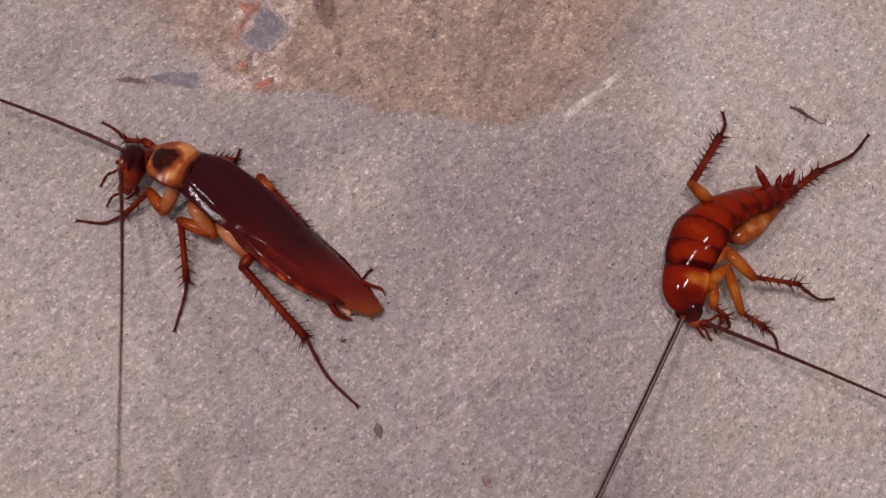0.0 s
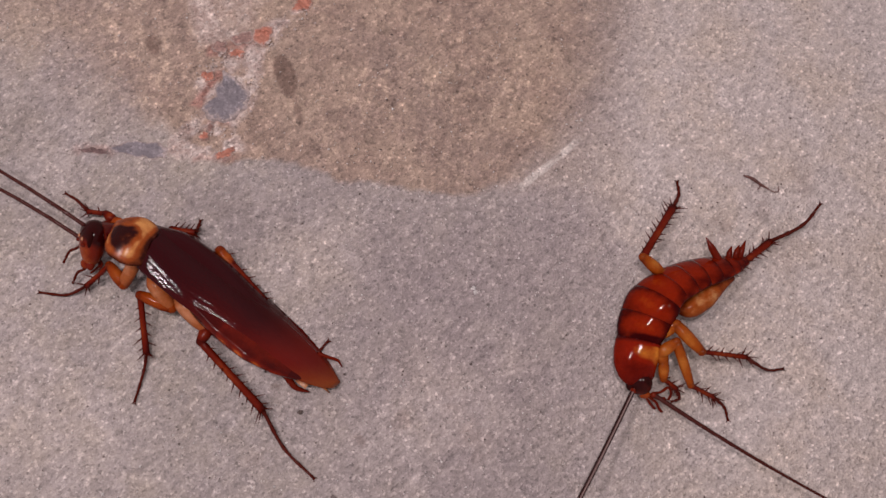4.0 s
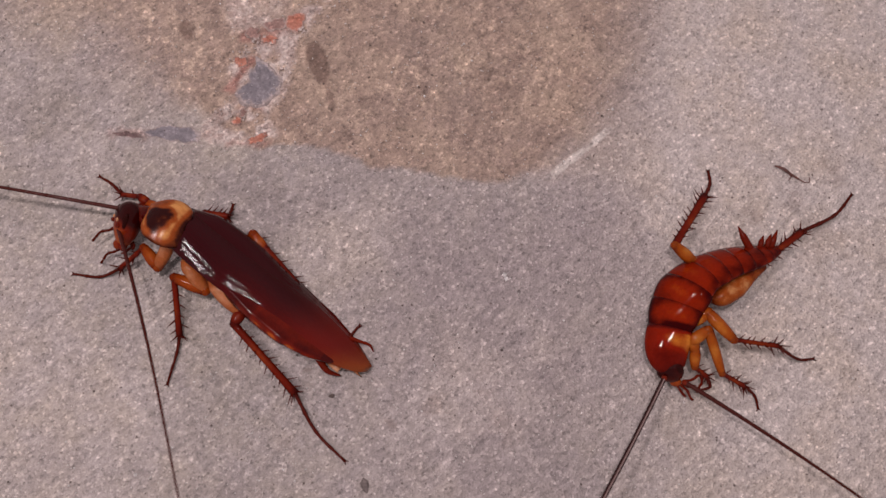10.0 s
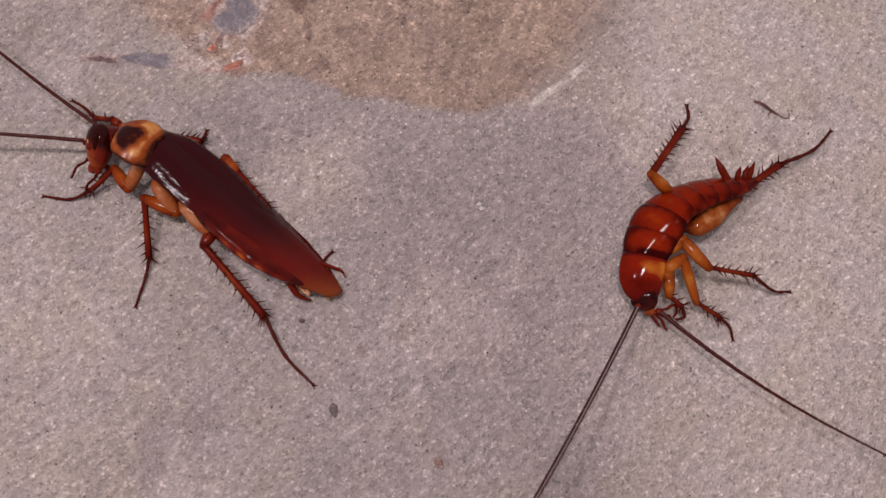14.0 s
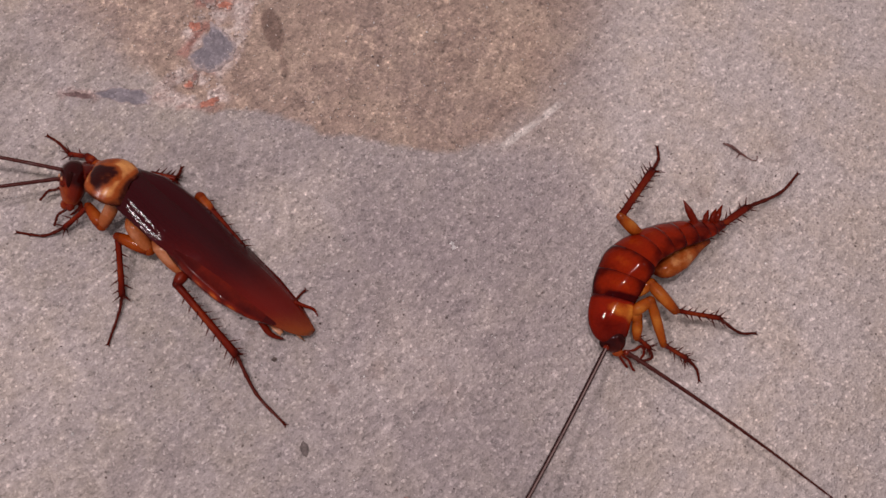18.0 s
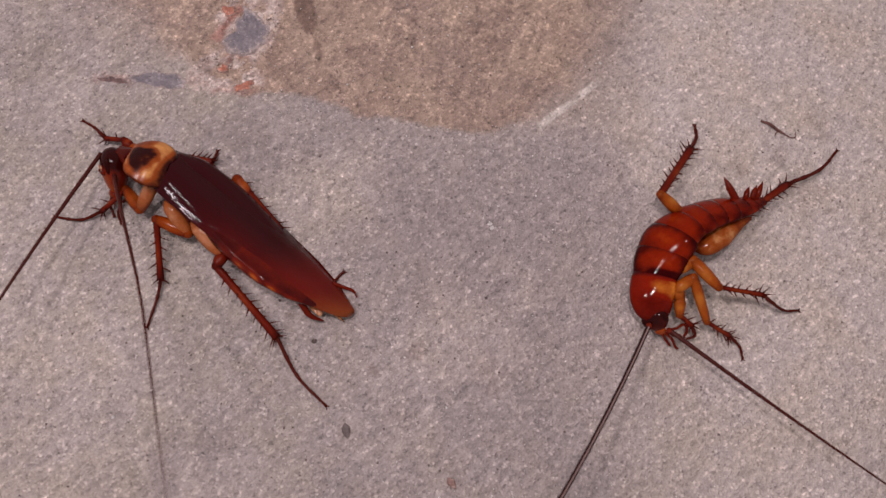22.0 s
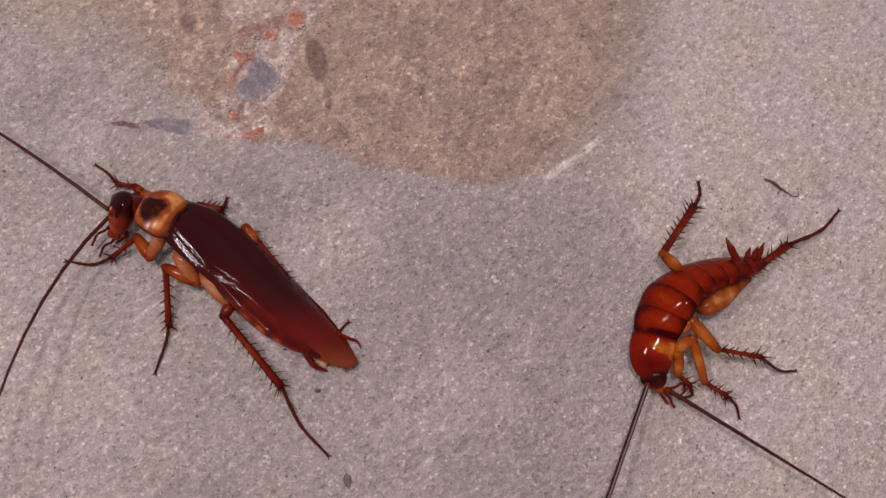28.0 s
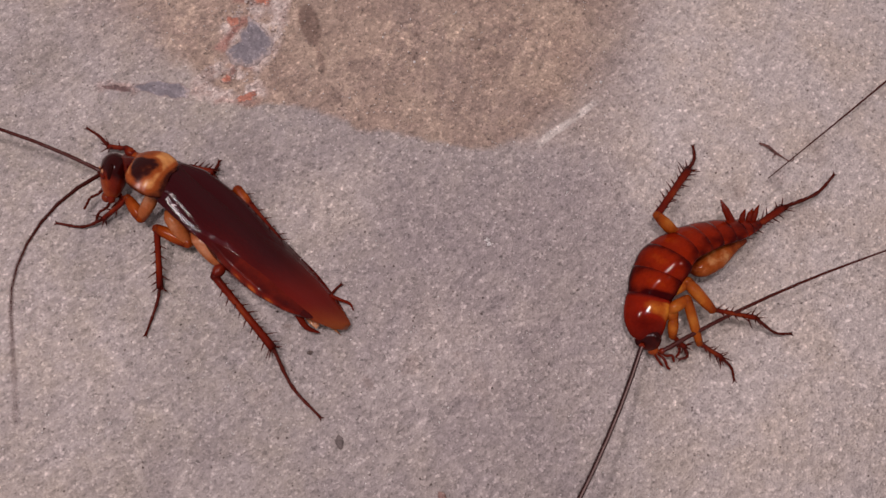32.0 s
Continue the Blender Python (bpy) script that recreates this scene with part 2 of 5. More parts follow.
WING = chitin_material("wing_shell", (0.026, 0.0004, 0.0018), (0.19, 0.042, 0.009), 0.05, 0.0, 420, 0.14, 0.000009, (3, 8, 8), shine=0.19, cells=0.000009, mid=(0.105, 0.0052, 0.0028))
PRONOTUM = chitin_material("pronotum_shell", (0.020, 0.0015, 0.0012), (0.50, 0.225, 0.070), 0.24, 0.0, 650, 0.6, shine=0.14, mid=(0.24, 0.050, 0.009))
HEAD = chitin_material("head_shell", (0.022, 0.0012, 0.0012), (0.31, 0.062, 0.010), 0.07, 0.0, 700, 0.5, shine=0.14, mid=(0.125, 0.010, 0.003))
EYE = chitin_material("eye_shell", (0.012, 0.002, 0.002), (0.03, 0.006, 0.005), 0.1, 0.0, 2500, 0.3, shine=0.025)
ABDOMEN = chitin_material("abdomen_shell", (0.040, 0.0012, 0.0012), (0.42, 0.085, 0.010), 0.14, 0.0, 520, 0.4, shine=0.15, mid=(0.14, 0.008, 0.002))
COXA = chitin_material("coxa_shell", (0.16, 0.030, 0.008), (0.46, 0.22, 0.12), 0.18, 0.0, 450, 0.9, sheer=0.15, shine=0.2, mid=(0.27, 0.075, 0.020))
FEMUR = chitin_material("femur_shell", (0.095, 0.009, 0.0015), (0.36, 0.095, 0.016), 0.14, 0.0, 450, 0.7, sheer=0.15, shine=0.1, mid=(0.21, 0.034, 0.0035))
TIBIA = chitin_material("tibia_shell", (0.042, 0.0025, 0.0015), (0.20, 0.030, 0.006), 0.2, 0.0, 500, 0.9, shine=0.08, mid=(0.105, 0.0075, 0.0025))
TARSUS = chitin_material("tarsus_shell", (0.034, 0.0035, 0.003), (0.095, 0.012, 0.006), 0.26, 0.0, 800, 0.4, shine=0.07)
FEELER = chitin_material("feeler_shell", (0.028, 0.005, 0.0045), (0.075, 0.017, 0.013), 0.24, 0.0, 1200, 0.4, shine=0.09)
NYMPH_FEELER = chitin_material("nymph_feeler_shell", (0.022, 0.005, 0.004), (0.24, 0.165, 0.155), 0.2, 0.0, 1200, 0.1, shine=0.3)
NYMPH = chitin_material("nymph_shell", (0.030, 0.0006, 0.0009), (0.44, 0.070, 0.006), 0.06, 0.0, 420, 0.6, shine=0.055, mid=(0.190, 0.0115, 0.0020), sheer=0.1)
NYMPH_SHIELD = chitin_material("nymph_shield", (0.045, 0.0007, 0.0008), (0.62, 0.22, 0.026), 0.055, 0.0, 420, 0.3, shine=0.085, sheer=0.15, mid=(0.19, 0.0090, 0.0018))
NYMPH_BELLY = chitin_material("nymph_belly", (0.10, 0.012, 0.002), (0.42, 0.19, 0.07), 0.13, 0.0, 380, 2.4, sheer=0.15, shine=0.1, mid=(0.25, 0.055, 0.009))
NYMPH_LEG = chitin_material("nymph_femur", (0.12, 0.016, 0.002), (0.40, 0.14, 0.022), 0.13, 0.0, 500, 0.7, sheer=0.15, shine=0.1, mid=(0.25, 0.052, 0.005))

# ---- building helpers: shapes in millimetres ----
WORLD = {}


def thing(name, x, y, label, category):
    ob = new(name)
    ob.empty_display_size = 0.005
    ob.location = (x * MM, y * MM, 0)
    WORLD[ob] = Matrix.Translation((x * MM, y * MM, 0))
    return tagged(ob, label, category)


def part(name, shape, mat, parent, label="", at=None, smooth=True):
    """One mesh under a thing or a part. The shape's points are millimetres of the world, or of the frame `at`."""
    verts, faces = shape[0], shape[1]
    frame_of = at if at is not None else WORLD[parent]
    if at is None:
        back = frame_of.inverted()
        verts = [back @ (Vector(v) * MM) for v in verts]
    else:
        verts = [Vector(v) * MM for v in verts]
    if mat not in (BRICK, BRICK_DULL, SLIVER, SLATE, PEBBLE, GRIT_DARK):
        # nothing of an insect goes into the floor: it lies flat on it
        back = frame_of.inverted()
        for k, v in enumerate(verts):
            w = frame_of @ v
            if w.z < 0.06 * MM and name != "antenna_section":
                verts[k] = back @ Vector((w.x, w.y, 0.06 * MM))
    me = bpy.data.meshes.new(name)
    me.from_pydata([tuple(v) for v in verts], [], faces)
    me.polygons.foreach_set("use_smooth", [smooth] * len(me.polygons))
    tone = shape[2] if len(shape) > 2 else None
    values = tone if tone is not None else [0.5] * len(verts)
    me.attributes.new("tone", "FLOAT", "POINT").data.foreach_set("value", [float(v) for v in values])
    me.materials.append(mat)
    bm = bmesh.new()
    bm.from_mesh(me)
    bmesh.ops.recalc_face_normals(bm, faces=bm.faces)
    bm.to_mesh(me)
    bm.free()
    ob = new(name, me)
    ob.parent = parent
    ob.matrix_basis = WORLD[parent].inverted() @ frame_of
    WORLD[ob] = frame_of
    if label:
        tagged(ob, label)
    return ob


def smooth_line(points, per=6):
    """A rounded line through the points."""
    p = [Vector(q) for q in points]
    p = [2 * p[0] - p[1], *p, 2 * p[-1] - p[-2]]
    out = []
    for i in range(1, len(p) - 2):
        a, b, c, d = p[i - 1 : i + 3]
        for k in range(per):
            t = k / per
            out.append(0.5 * (2 * b + (c - a) * t + (2 * a - 5 * b + 4 * c - d) * t * t + (3 * b - a - 3 * c + d) * t**3))
    return [*out, p[-2]]


def tube(points, radii, sides=10, flat=1.0, tones=None, side=None):
    """A round or flattened tube along the points, closed at both ends."""
    p = [Vector(q) for q in points]
    n = len(p)
    verts, faces, tone = [], [], []
    along = (p[1] - p[0]).normalized()
    u = Vector(side) if side else Vector((0, 0, 1))
    u = (u - along * u.dot(along)).normalized() if abs(u.dot(along)) < 0.98 else along.orthogonal().normalized()
    for i in range(n):
        d = (p[min(i + 1, n - 1)] - p[max(i - 1, 0)]).normalized()
        u = (u - d * u.dot(d)).normalized()
        w = d.cross(u)
        r = radii[i] if len(radii) == n else np.interp(i / (n - 1), np.linspace(0, 1, len(radii)), radii)
        for k in range(sides):
            a = 2 * math.pi * k / sides
            verts.append(p[i] + u * (math.cos(a) * r * flat) + w * (math.sin(a) * r))
            tone.append(tones(i / (n - 1), a) if tones else 0.5)
    for i in range(n - 1):
        for k in range(sides):
            faces.append((i * sides + k, i * sides + (k + 1) % sides, (i + 1) * sides + (k + 1) % sides, (i + 1) * sides + k))
    faces.append(tuple(range(sides - 1, -1, -1)))
    faces.append(tuple((n - 1) * sides + k for k in range(sides)))
    return verts, faces, tone


def ball(centre, axes, rings=14, sides=20, shape=None, tones=None):
    """An ellipsoid with three half axes given as vectors; shape bends its points."""
    c, ax = Vector(centre), [Vector(a) for a in axes]
    verts, faces, tone = [], [], []
    for i in range(rings + 1):
        th = math.pi * i / rings
        for k in range(sides):
            ph = 2 * math.pi * k / sides
            q = (math.sin(th) * math.cos(ph), math.sin(th) * math.sin(ph), math.cos(th))
            tone.append(tones(*q) if tones else 0.5)
            if shape:
                q = shape(*q)
            verts.append(c + ax[0] * q[0] + ax[1] * q[1] + ax[2] * q[2])
    for i in range(rings):
        for k in range(sides):
            faces.append((i * sides + k, i * sides + (k + 1) % sides, (i + 1) * sides + (k + 1) % sides, (i + 1) * sides + k))
    return verts, faces, tone


def sheet(rows, thick, tones=None):
    """A curved plate from a grid of points, given a thickness along its own normals."""
    nu, nv = len(rows), len(rows[0])
    top = [Vector(p) for r in rows for p in r]
    at = lambda i, j: top[min(max(i, 0), nu - 1) * nv + min(max(j, 0), nv - 1)]  # noqa: E731
    low, tone = [], []
    for i in range(nu):
        for j in range(nv):
            n = (at(i + 1, j) - at(i - 1, j)).cross(at(i, j + 1) - at(i, j - 1))
            n = n.normalized() if n.length > 1e-9 else Vector((0, 0, 1))
            low.append(at(i, j) - n * thick)
            tone.append(tones(i / (nu - 1), j / (nv - 1)) if tones else 0.5)
    m = nu * nv
    faces = []
    for i in range(nu - 1):
        for j in range(nv - 1):
            a, b, c, d = i * nv + j, i * nv + j + 1, (i + 1) * nv + j + 1, (i + 1) * nv + j
            faces += [(a, b, c, d), (m + d, m + c, m + b, m + a)]
    rim = [j for j in range(nv)] + [i * nv + nv - 1 for i in range(1, nu)] + [(nu - 1) * nv + j for j in range(nv - 2, -1, -1)] + [i * nv for i in range(nu - 2, 0, -1)]
    for a, b in zip(rim, rim[1:] + rim[:1]):
        faces.append((b, a, m + a, m + b))
    return top + low, faces, tone + tone


# ---- the room ----


def value_noise(x, y, size, seed):
    """Smooth noise over millimetre coordinates, 0 to 1."""
    rng = np.random.RandomState(seed)
    grid = rng.rand(256, 256)
    u, v = x / size, y / size
    i, j = np.floor(u).astype(int), np.floor(v).astype(int)
    fu, fv = u - i, v - j
    fu, fv = fu * fu * (3 - 2 * fu), fv * fv * (3 - 2 * fv)
    g = lambda a, b: grid[a % 256, b % 256]  # noqa: E731
    return (g(i, j) * (1 - fu) + g(i + 1, j) * fu) * (1 - fv) + (g(i, j + 1) * (1 - fu) + g(i + 1, j + 1) * fu) * fv


def fractal(x, y, size, seed, octaves=4):
    total, amp, norm = 0, 1.0, 0
    for k in range(octaves):
        x, y = 0.8 * x - 0.6 * y, 0.6 * x + 0.8 * y
        total, norm, amp = total + amp * value_noise(x, y, size / 2**k, seed + k), norm + amp, amp * 0.55
    return total / norm


def inside(x, y, corners):
    """Distance in millimetres to a polygon's edge, positive inside."""
    p = np.array(corners, float)
    q = np.roll(p, -1, 0)
    best, odd = np.full(x.shape, 1e9), np.zeros(x.shape, bool)
    for (ax, ay), (bx, by) in zip(p, q):
        t = np.clip(((x - ax) * (bx - ax) + (y - ay) * (by - ay)) / ((bx - ax) ** 2 + (by - ay) ** 2), 0, 1)
        best = np.minimum(best, np.hypot(x - ax - t * (bx - ax), y - ay - t * (by - ay)))
        odd ^= ((ay > y) != (by > y)) & (x < (bx - ax) * (y - ay) / (by - ay + 1e-12) + ax)
    return np.where(odd, best, -best)


def step(v, a, b):
    t = np.clip((v - a) / (b - a), 0, 1)
    return t * t * (3 - 2 * t)


SCREED = [(-75, 70), (-64, 43), (-50.6, 38.3), (-46.7, 34.8), (-37.6, 29.8), (-33.2, 27), (-30.3, 23.7), (-26.1, 23.7), (-18.6, 23.2),
          (-12.7, 22.6), (-10.1, 20.5), (-3.3, 19.1), (1.7, 18.5), (7.5, 18.3), (12.5, 19), (17.1, 20.3), (22, 25), (26, 31), (31, 42), (42, 70)]
LIME_BAND = [(-34.6, 26.9), (-33.6, 23.6), (-30.3, 23.4), (-27, 23.2), (-22.8, 25), (-24.6, 28.0), (-21.6, 31), (-21.8, 36), (-20.4, 40.2), (-17, 44.5), (-14, 46.5),
             (-15.5, 47.8), (-20, 45.5), (-24, 44.4), (-29.2, 40.6), (-28.6, 38), (-30.6, 36), (-29, 32), (-30.4, 29.8)]
LIME_TOP = [(-35, 64), (-32.2, 46.5), (-32.0, 42.6), (-28.9, 41.6), (-26.5, 42.9), (-23.4, 44.8), (-21, 48), (-16, 52), (-14, 64)]


def floor_masks(x, y):
    warp = lambda s, k: 2 * fractal(x, y, s, k) - 1  # noqa: E731
    wx, wy = x + 1.6 * warp(5, 3) + 0.5 * warp(1.3, 5), y + 1.6 * warp(5, 11) + 0.5 * warp(1.3, 13)
    d = inside(wx, wy, SCREED)
    soft = 0.7 + 8.0 * step(x, 10, 28) + 7.0 * step(-x, 30, 50)
    patch = step(d, -soft, soft)
    patch *= 1 - 0.65 * step(-x, 30, 52) * fractal(x, y, 9, 21)
    lime = step(inside(wx, wy, LIME_BAND), -0.6, 0.9) * step(fractal(x, y, 2.2, 31), 0.42, 0.56)
    top = 0.75 * step(inside(wx, wy, LIME_TOP), -0.9, 1.4) * (0.45 + 0.55 * step(fractal(x, y, 3.0, 33), 0.35, 0.6))
    lime = np.maximum(lime, top)
    # red brick dust smeared beside the grey mortar and along the fragments
    bar = lambda ax, ay, bx, by, r: step(r - np.hypot(wx - ax - (bx - ax) * np.clip(((wx - ax) * (bx - ax) + (wy - ay) * (by - ay)) / ((bx - ax) ** 2 + (by - ay) ** 2), 0, 1), wy - ay - (by - ay) * np.clip(((wx - ax) * (bx - ax) + (wy - ay) * (by - ay)) / ((bx - ax) ** 2 + (by - ay) ** 2), 0, 1)), -0.3, 0.6)  # noqa: E731
    rust = np.maximum.reduce([1.0 * bar(-26.9, 37.0, -29.9, 32.0, 0.85), 0.85 * bar(-28.4, 40.9, -21.5, 43.6, 1.3), 0.6 * bar(-28.8, 29.0, -25.6, 29.2, 0.5), 0.5 * bar(-30, 23.9, -24.5, 24.3, 0.5), 0.4 * bar(-46.5, 24.6, -42.5, 24.8, 1.0)])
    rust = rust * (0.35 + 0.65 * step(fractal(x, y, 1.6, 35), 0.28, 0.55))
    # damp-looking drop with a tail, small spots and scuffs
    ex, ey = wx * 0.3 + x * 0.7, wy * 0.3 + y * 0.7
    lean = -17.6 + 0.30 * (36.9 - ey)
    drop = step(1 - np.hypot((ex - lean) / (1.75 - 0.18 * (36.9 - ey) / 3), (ey - 36.7) / 3.7), -0.05, 0.14)
    tail = step(1 - np.hypot((ex + 15.4 - 0.28 * (31 - ey)) / 0.62, (ey - 31.0) / 3.0), 0, 0.35)
    spot = step(1 - np.hypot((wx + 37.0 + 0.4 * (wy - 42.3)) / 0.95, (wy - 42.3) / 1.5), -0.1, 0.2)
    stain = np.maximum.reduce([0.9 * drop, 0.75 * tail, 0.8 * spot])
    for sx, sy, sr, amount in ((-0.3, -14.0, 1.6, 0.3), (7.5, -10.5, 2.6, 0.24), (10.5, -16.5, 3.2, 0.2), (-19, -19, 2.0, 0.12), (56, 10.5, 4.5, 0.14), (-5.1, -16.0, 1.5, 0.4), (-16.7, -9.4, 0.8, 0.5),
                               (-14, 25.5, 3.0, 0.3), (-20, 27, 2.4, 0.22), (8, 33, 5.0, 0.3), (14, 39, 3.5, 0.25), (52, 16, 3.0, 0.25), (59, 21, 3.5, 0.22), (-32, 26.4, 2.4, 0.45), (-27.5, 41.5, 1.4, 0.4), (46, 13.5, 2.2, 0.3), (49, 8, 1.8, 0.3)):
        stain = np.maximum(stain, amount * step(1 - np.hypot(wx - sx, wy - sy) / sr, 0.0, 0.5) * step(fractal(x, y, 1.4, 41), 0.3, 0.6))
    along = ((x - 16.9) * 9.9 + (y - 19.0) * 8.3) / 166.9
    off = np.abs((x - 16.9) * 8.3 - (y - 19.0) * 9.9) / 12.92 + 0.15 * warp(2, 51)
    scratch = 0.95 * step(0.50 - off, -0.10, 0.16) * step(along, -0.02, 0.1) * step(1.02 - along, 0, 0.25) * step(fractal(x, y, 0.9, 53), 0.2, 0.5)
    lean = x + 0.12 * y
    wear = fractal(lean, y / 5, 5, 61, 3) * step(fractal(x, y, 22, 65), 0.35, 0.75)
    wear = 0.45 * step(wear, 0.2, 0.62) * (1 - 0.7 * patch)
    wear += (0.20 * np.exp(-(((x - 5) / 20) ** 2) - ((y + 6) / 26) ** 2) + 0.08 * np.exp(-(((x + 30) / 22) ** 2) - ((y - 22) / 12) ** 2)) * (0.5 + fractal(x, y, 6, 67)) * (1 - 0.6 * patch)
    pale = 0.55 * step(fractal(x, y, 16, 71), 0.45, 0.72) * step(x, 14, 40) * (1 - patch) + (0.75 + 0.55 * step(y, -5, 35)) * step(x, 20, 46) * (1 - patch)
    pale = np.maximum(pale, 0.4 * step(fractal(x, y, 14, 75), 0.5, 0.75) * (1 - patch))
    pale = np.maximum(pale, 0.45 * step(-x, 22, 50) * step(-y, -4, 16) * (0.4 + fractal(x, y, 12, 77)))
    mauve = np.exp(-(((x - 12) / 26) ** 2) - ((y + 2) / 30) ** 2) * (0.35 + 0.9 * fractal(x, y, 12, 101)) + 0.5 * np.exp(-(((x - 34) / 12) ** 2) - ((y - 24) / 16) ** 2)
    mauve = np.clip(mauve, 0, 0.75) * (1 - patch)
    flecks = step(fractal(x, y, 8, 111), 0.38, 0.62) * (0.45 + 0.55 * step(y, 24, 38)) + 0.25
    near = step(170 - np.hypot(x, y), 0, 50)
    return [m * near for m in (patch, stain, lime, scratch, wear, pale, mauve, rust, flecks)]


def build_floor():
    def axis(lo, hi, stepping):
        mid = np.arange(lo, hi, stepping)
        return np.r_[-60000.0, -9000, -1500, -500, -260, lo - 60, lo - 20, lo - 5, mid, hi + 5, hi + 20, hi + 60, 260, 500, 1500, 9000, 60000]

    xs, ys = axis(-78, 90, 0.42), axis(-44, 66, 0.42)
    x, y = np.meshgrid(xs, ys)
    x, y = x.ravel(), y.ravel()
    patch, stain, lime, scratch, wear, pale, mauve, rust, flecks = floor_masks(x, y)
    z = 0.16 * (fractal(x, y, 14, 81) - 0.5) + 0.10 * (fractal(x, y, 1.1, 85, 3) - 0.5)
    z += patch * (-0.30 + 0.55 * (fractal(x, y, 2.2, 91) - 0.5)) + lime * 0.12 + scratch * 0.04
    z[np.hypot(x, y) > 160] = 0
    nx, ny = len(xs), len(ys)
    verts = np.stack([x, y, z], 1) * MM
    i = (np.arange(ny - 1)[:, None] * nx + np.arange(nx - 1)[None]).ravel()
    quads = np.stack([i, i + 1, i + nx + 1, i + nx], 1)
    me = bpy.data.meshes.new("floor")
    me.vertices.add(len(verts))
    me.vertices.foreach_set("co", verts.ravel())
    me.loops.add(quads.size)
    me.loops.foreach_set("vertex_index", quads.ravel())
    me.polygons.add(len(quads))
    me.polygons.foreach_set("loop_start", np.arange(len(quads)) * 4)
    me.update(calc_edges=True)
    me.polygons.foreach_set("use_smooth", np.ones(len(quads), bool))
    for name, trio in (("mask_a", (patch, stain, lime)), ("mask_b", (scratch, wear, pale)), ("mask_c", (mauve, rust, flecks))):
        data = np.stack([*trio, np.ones(len(x))], 1)
        me.attributes.new(name, "FLOAT_COLOR", "POINT").data.foreach_set("color", data.ravel())
    me.materials.append(CEMENT)
    ob = tagged(new("floor", me), "worn grey cement floor with an exposed brown screed patch", "floor", kind="structure")
    WORLD[ob] = Matrix.Identity(4)
    return ob


floor = build_floor()


# ---- fragments set into the floor ----


def shard(cx, cy, rx, ry, turn, height, seed, points=44, rough=0.42):
    """An uneven flat stone, sunk into the floor."""
    rng = random.Random(seed)
    phase = [rng.uniform(0, 6.28) for _ in range(5)]
    verts, faces = [], []
    levels = ((1.06, -0.5), (1.0, height * 0.4), (0.86, height), (0.5, height * 1.1))
    c, s = math.cos(radians(turn)), math.sin(radians(turn))
    for scale, z in levels:
        for k in range(points):
            a = 2 * math.pi * k / points
            r = scale * (1 + rough * (sum(math.sin((n + 2) * a + phase[n]) / (n + 2) for n in range(5)) + 0.22 * math.sin(9 * a + phase[0] * 3) + 0.2 * math.sin(14 * a + phase[1] * 5)))
            x, y = rx * r * math.cos(a), ry * r * math.sin(a)
            verts.append((cx + c * x - s * y, cy + s * x + c * y, z + rng.uniform(-0.06, 0.06)))
    verts.append((cx, cy, height * 1.1))
    tone = [t for t in (0.0, 0.25, 0.5, 0.65) for _ in range(points)] + [0.65]
    for i in range(3):
        for k in range(points):
            faces.append((i * points + k, i * points + (k + 1) % points, (i + 1) * points + (k + 1) % points, (i + 1) * points + k))
    for k in range(points):
        faces.append((3 * points + k, 3 * points + (k + 1) % points, 4 * points))
    return verts, faces, tone


def flake(corners, height, seed):
    """A flat broken piece with uneven edges between a few corners, level with the floor; its rim is thin."""
    rng = random.Random(seed)
    mid = sum((Vector((*c, 0)) for c in corners), Vector()) / len(corners)
    rim = []
    for i, (a, b) in enumerate(zip(corners, corners[1:] + corners[:1])):
        a, b = Vector((*a, 0)), Vector((*b, 0))
        for k in range(7):
            f = k / 7
            out = Vector((b.y - a.y, a.x - b.x, 0)) * 0.16
            rim.append(a.lerp(b, f) + out * rng.uniform(-1, 1) * min(1, 4 * f * (1 - f) + 0.35))
    rim = [(rim[i - 1] + 2 * q + rim[(i + 1) % len(rim)]) / 4 for i, q in enumerate(rim)]
    verts, faces, tone = [], [], []
    n = len(rim)
    for scale, z, t in ((1.05, -0.45, 0.0), (1.0, 0.02, 0.05), (0.86, height, 0.42), (0.6, height * 1.1, 0.62), (0.3, height * 1.1, 0.7)):
        for q in rim:
            p = mid.lerp(q, scale)
            verts.append((p.x, p.y, z + rng.uniform(-0.05, 0.05)))
            tone.append(t)
    verts.append((mid.x, mid.y, height * 1.1))
    tone.append(0.7)
    for i in range(4):
        for k in range(n):
            faces.append((i * n + k, i * n + (k + 1) % n, (i + 1) * n + (k + 1) % n, (i + 1) * n + k))
    faces += [(4 * n + k, 4 * n + (k + 1) % n, 5 * n) for k in range(n)]
    return verts, faces, tone


for n, (cx, cy, rx, ry, turn, mat, label) in enumerate((
        (-24.9, 40.3, 0.95, 0.75, -15, BRICK, "orange-red brick fragment"),
        (-29.0, 36.5, 0.95, 0.8, 30, BRICK, "orange-red brick fragment"),
        (-28.9, 27.0, 0.55, 0.7, 0, BRICK, "small red brick fragment"),
        (-28.1, 28.3, 0.6, 0.4, 50, BRICK_DULL, "dull red brick sliver"),
        (-25.7, 24.3, 1.5, 0.6, 16, BRICK, "flat red brick fragment"),
        (-15.4, 48.6, 1.5, 1.0, 0, BRICK, "salmon-red brick fragment"),
        (-27.6, 41.3, 1.2, 0.9, 20, BRICK_DULL, "dull reddish stone fragment"),
        (-44.5, 24.6, 1.7, 0.5, -6, SLIVER, "dark reddish stone sliver"))):
    part("brick_fragment", shard(cx, cy, rx, ry, turn, 0.09, 100 + n), mat, floor, label)
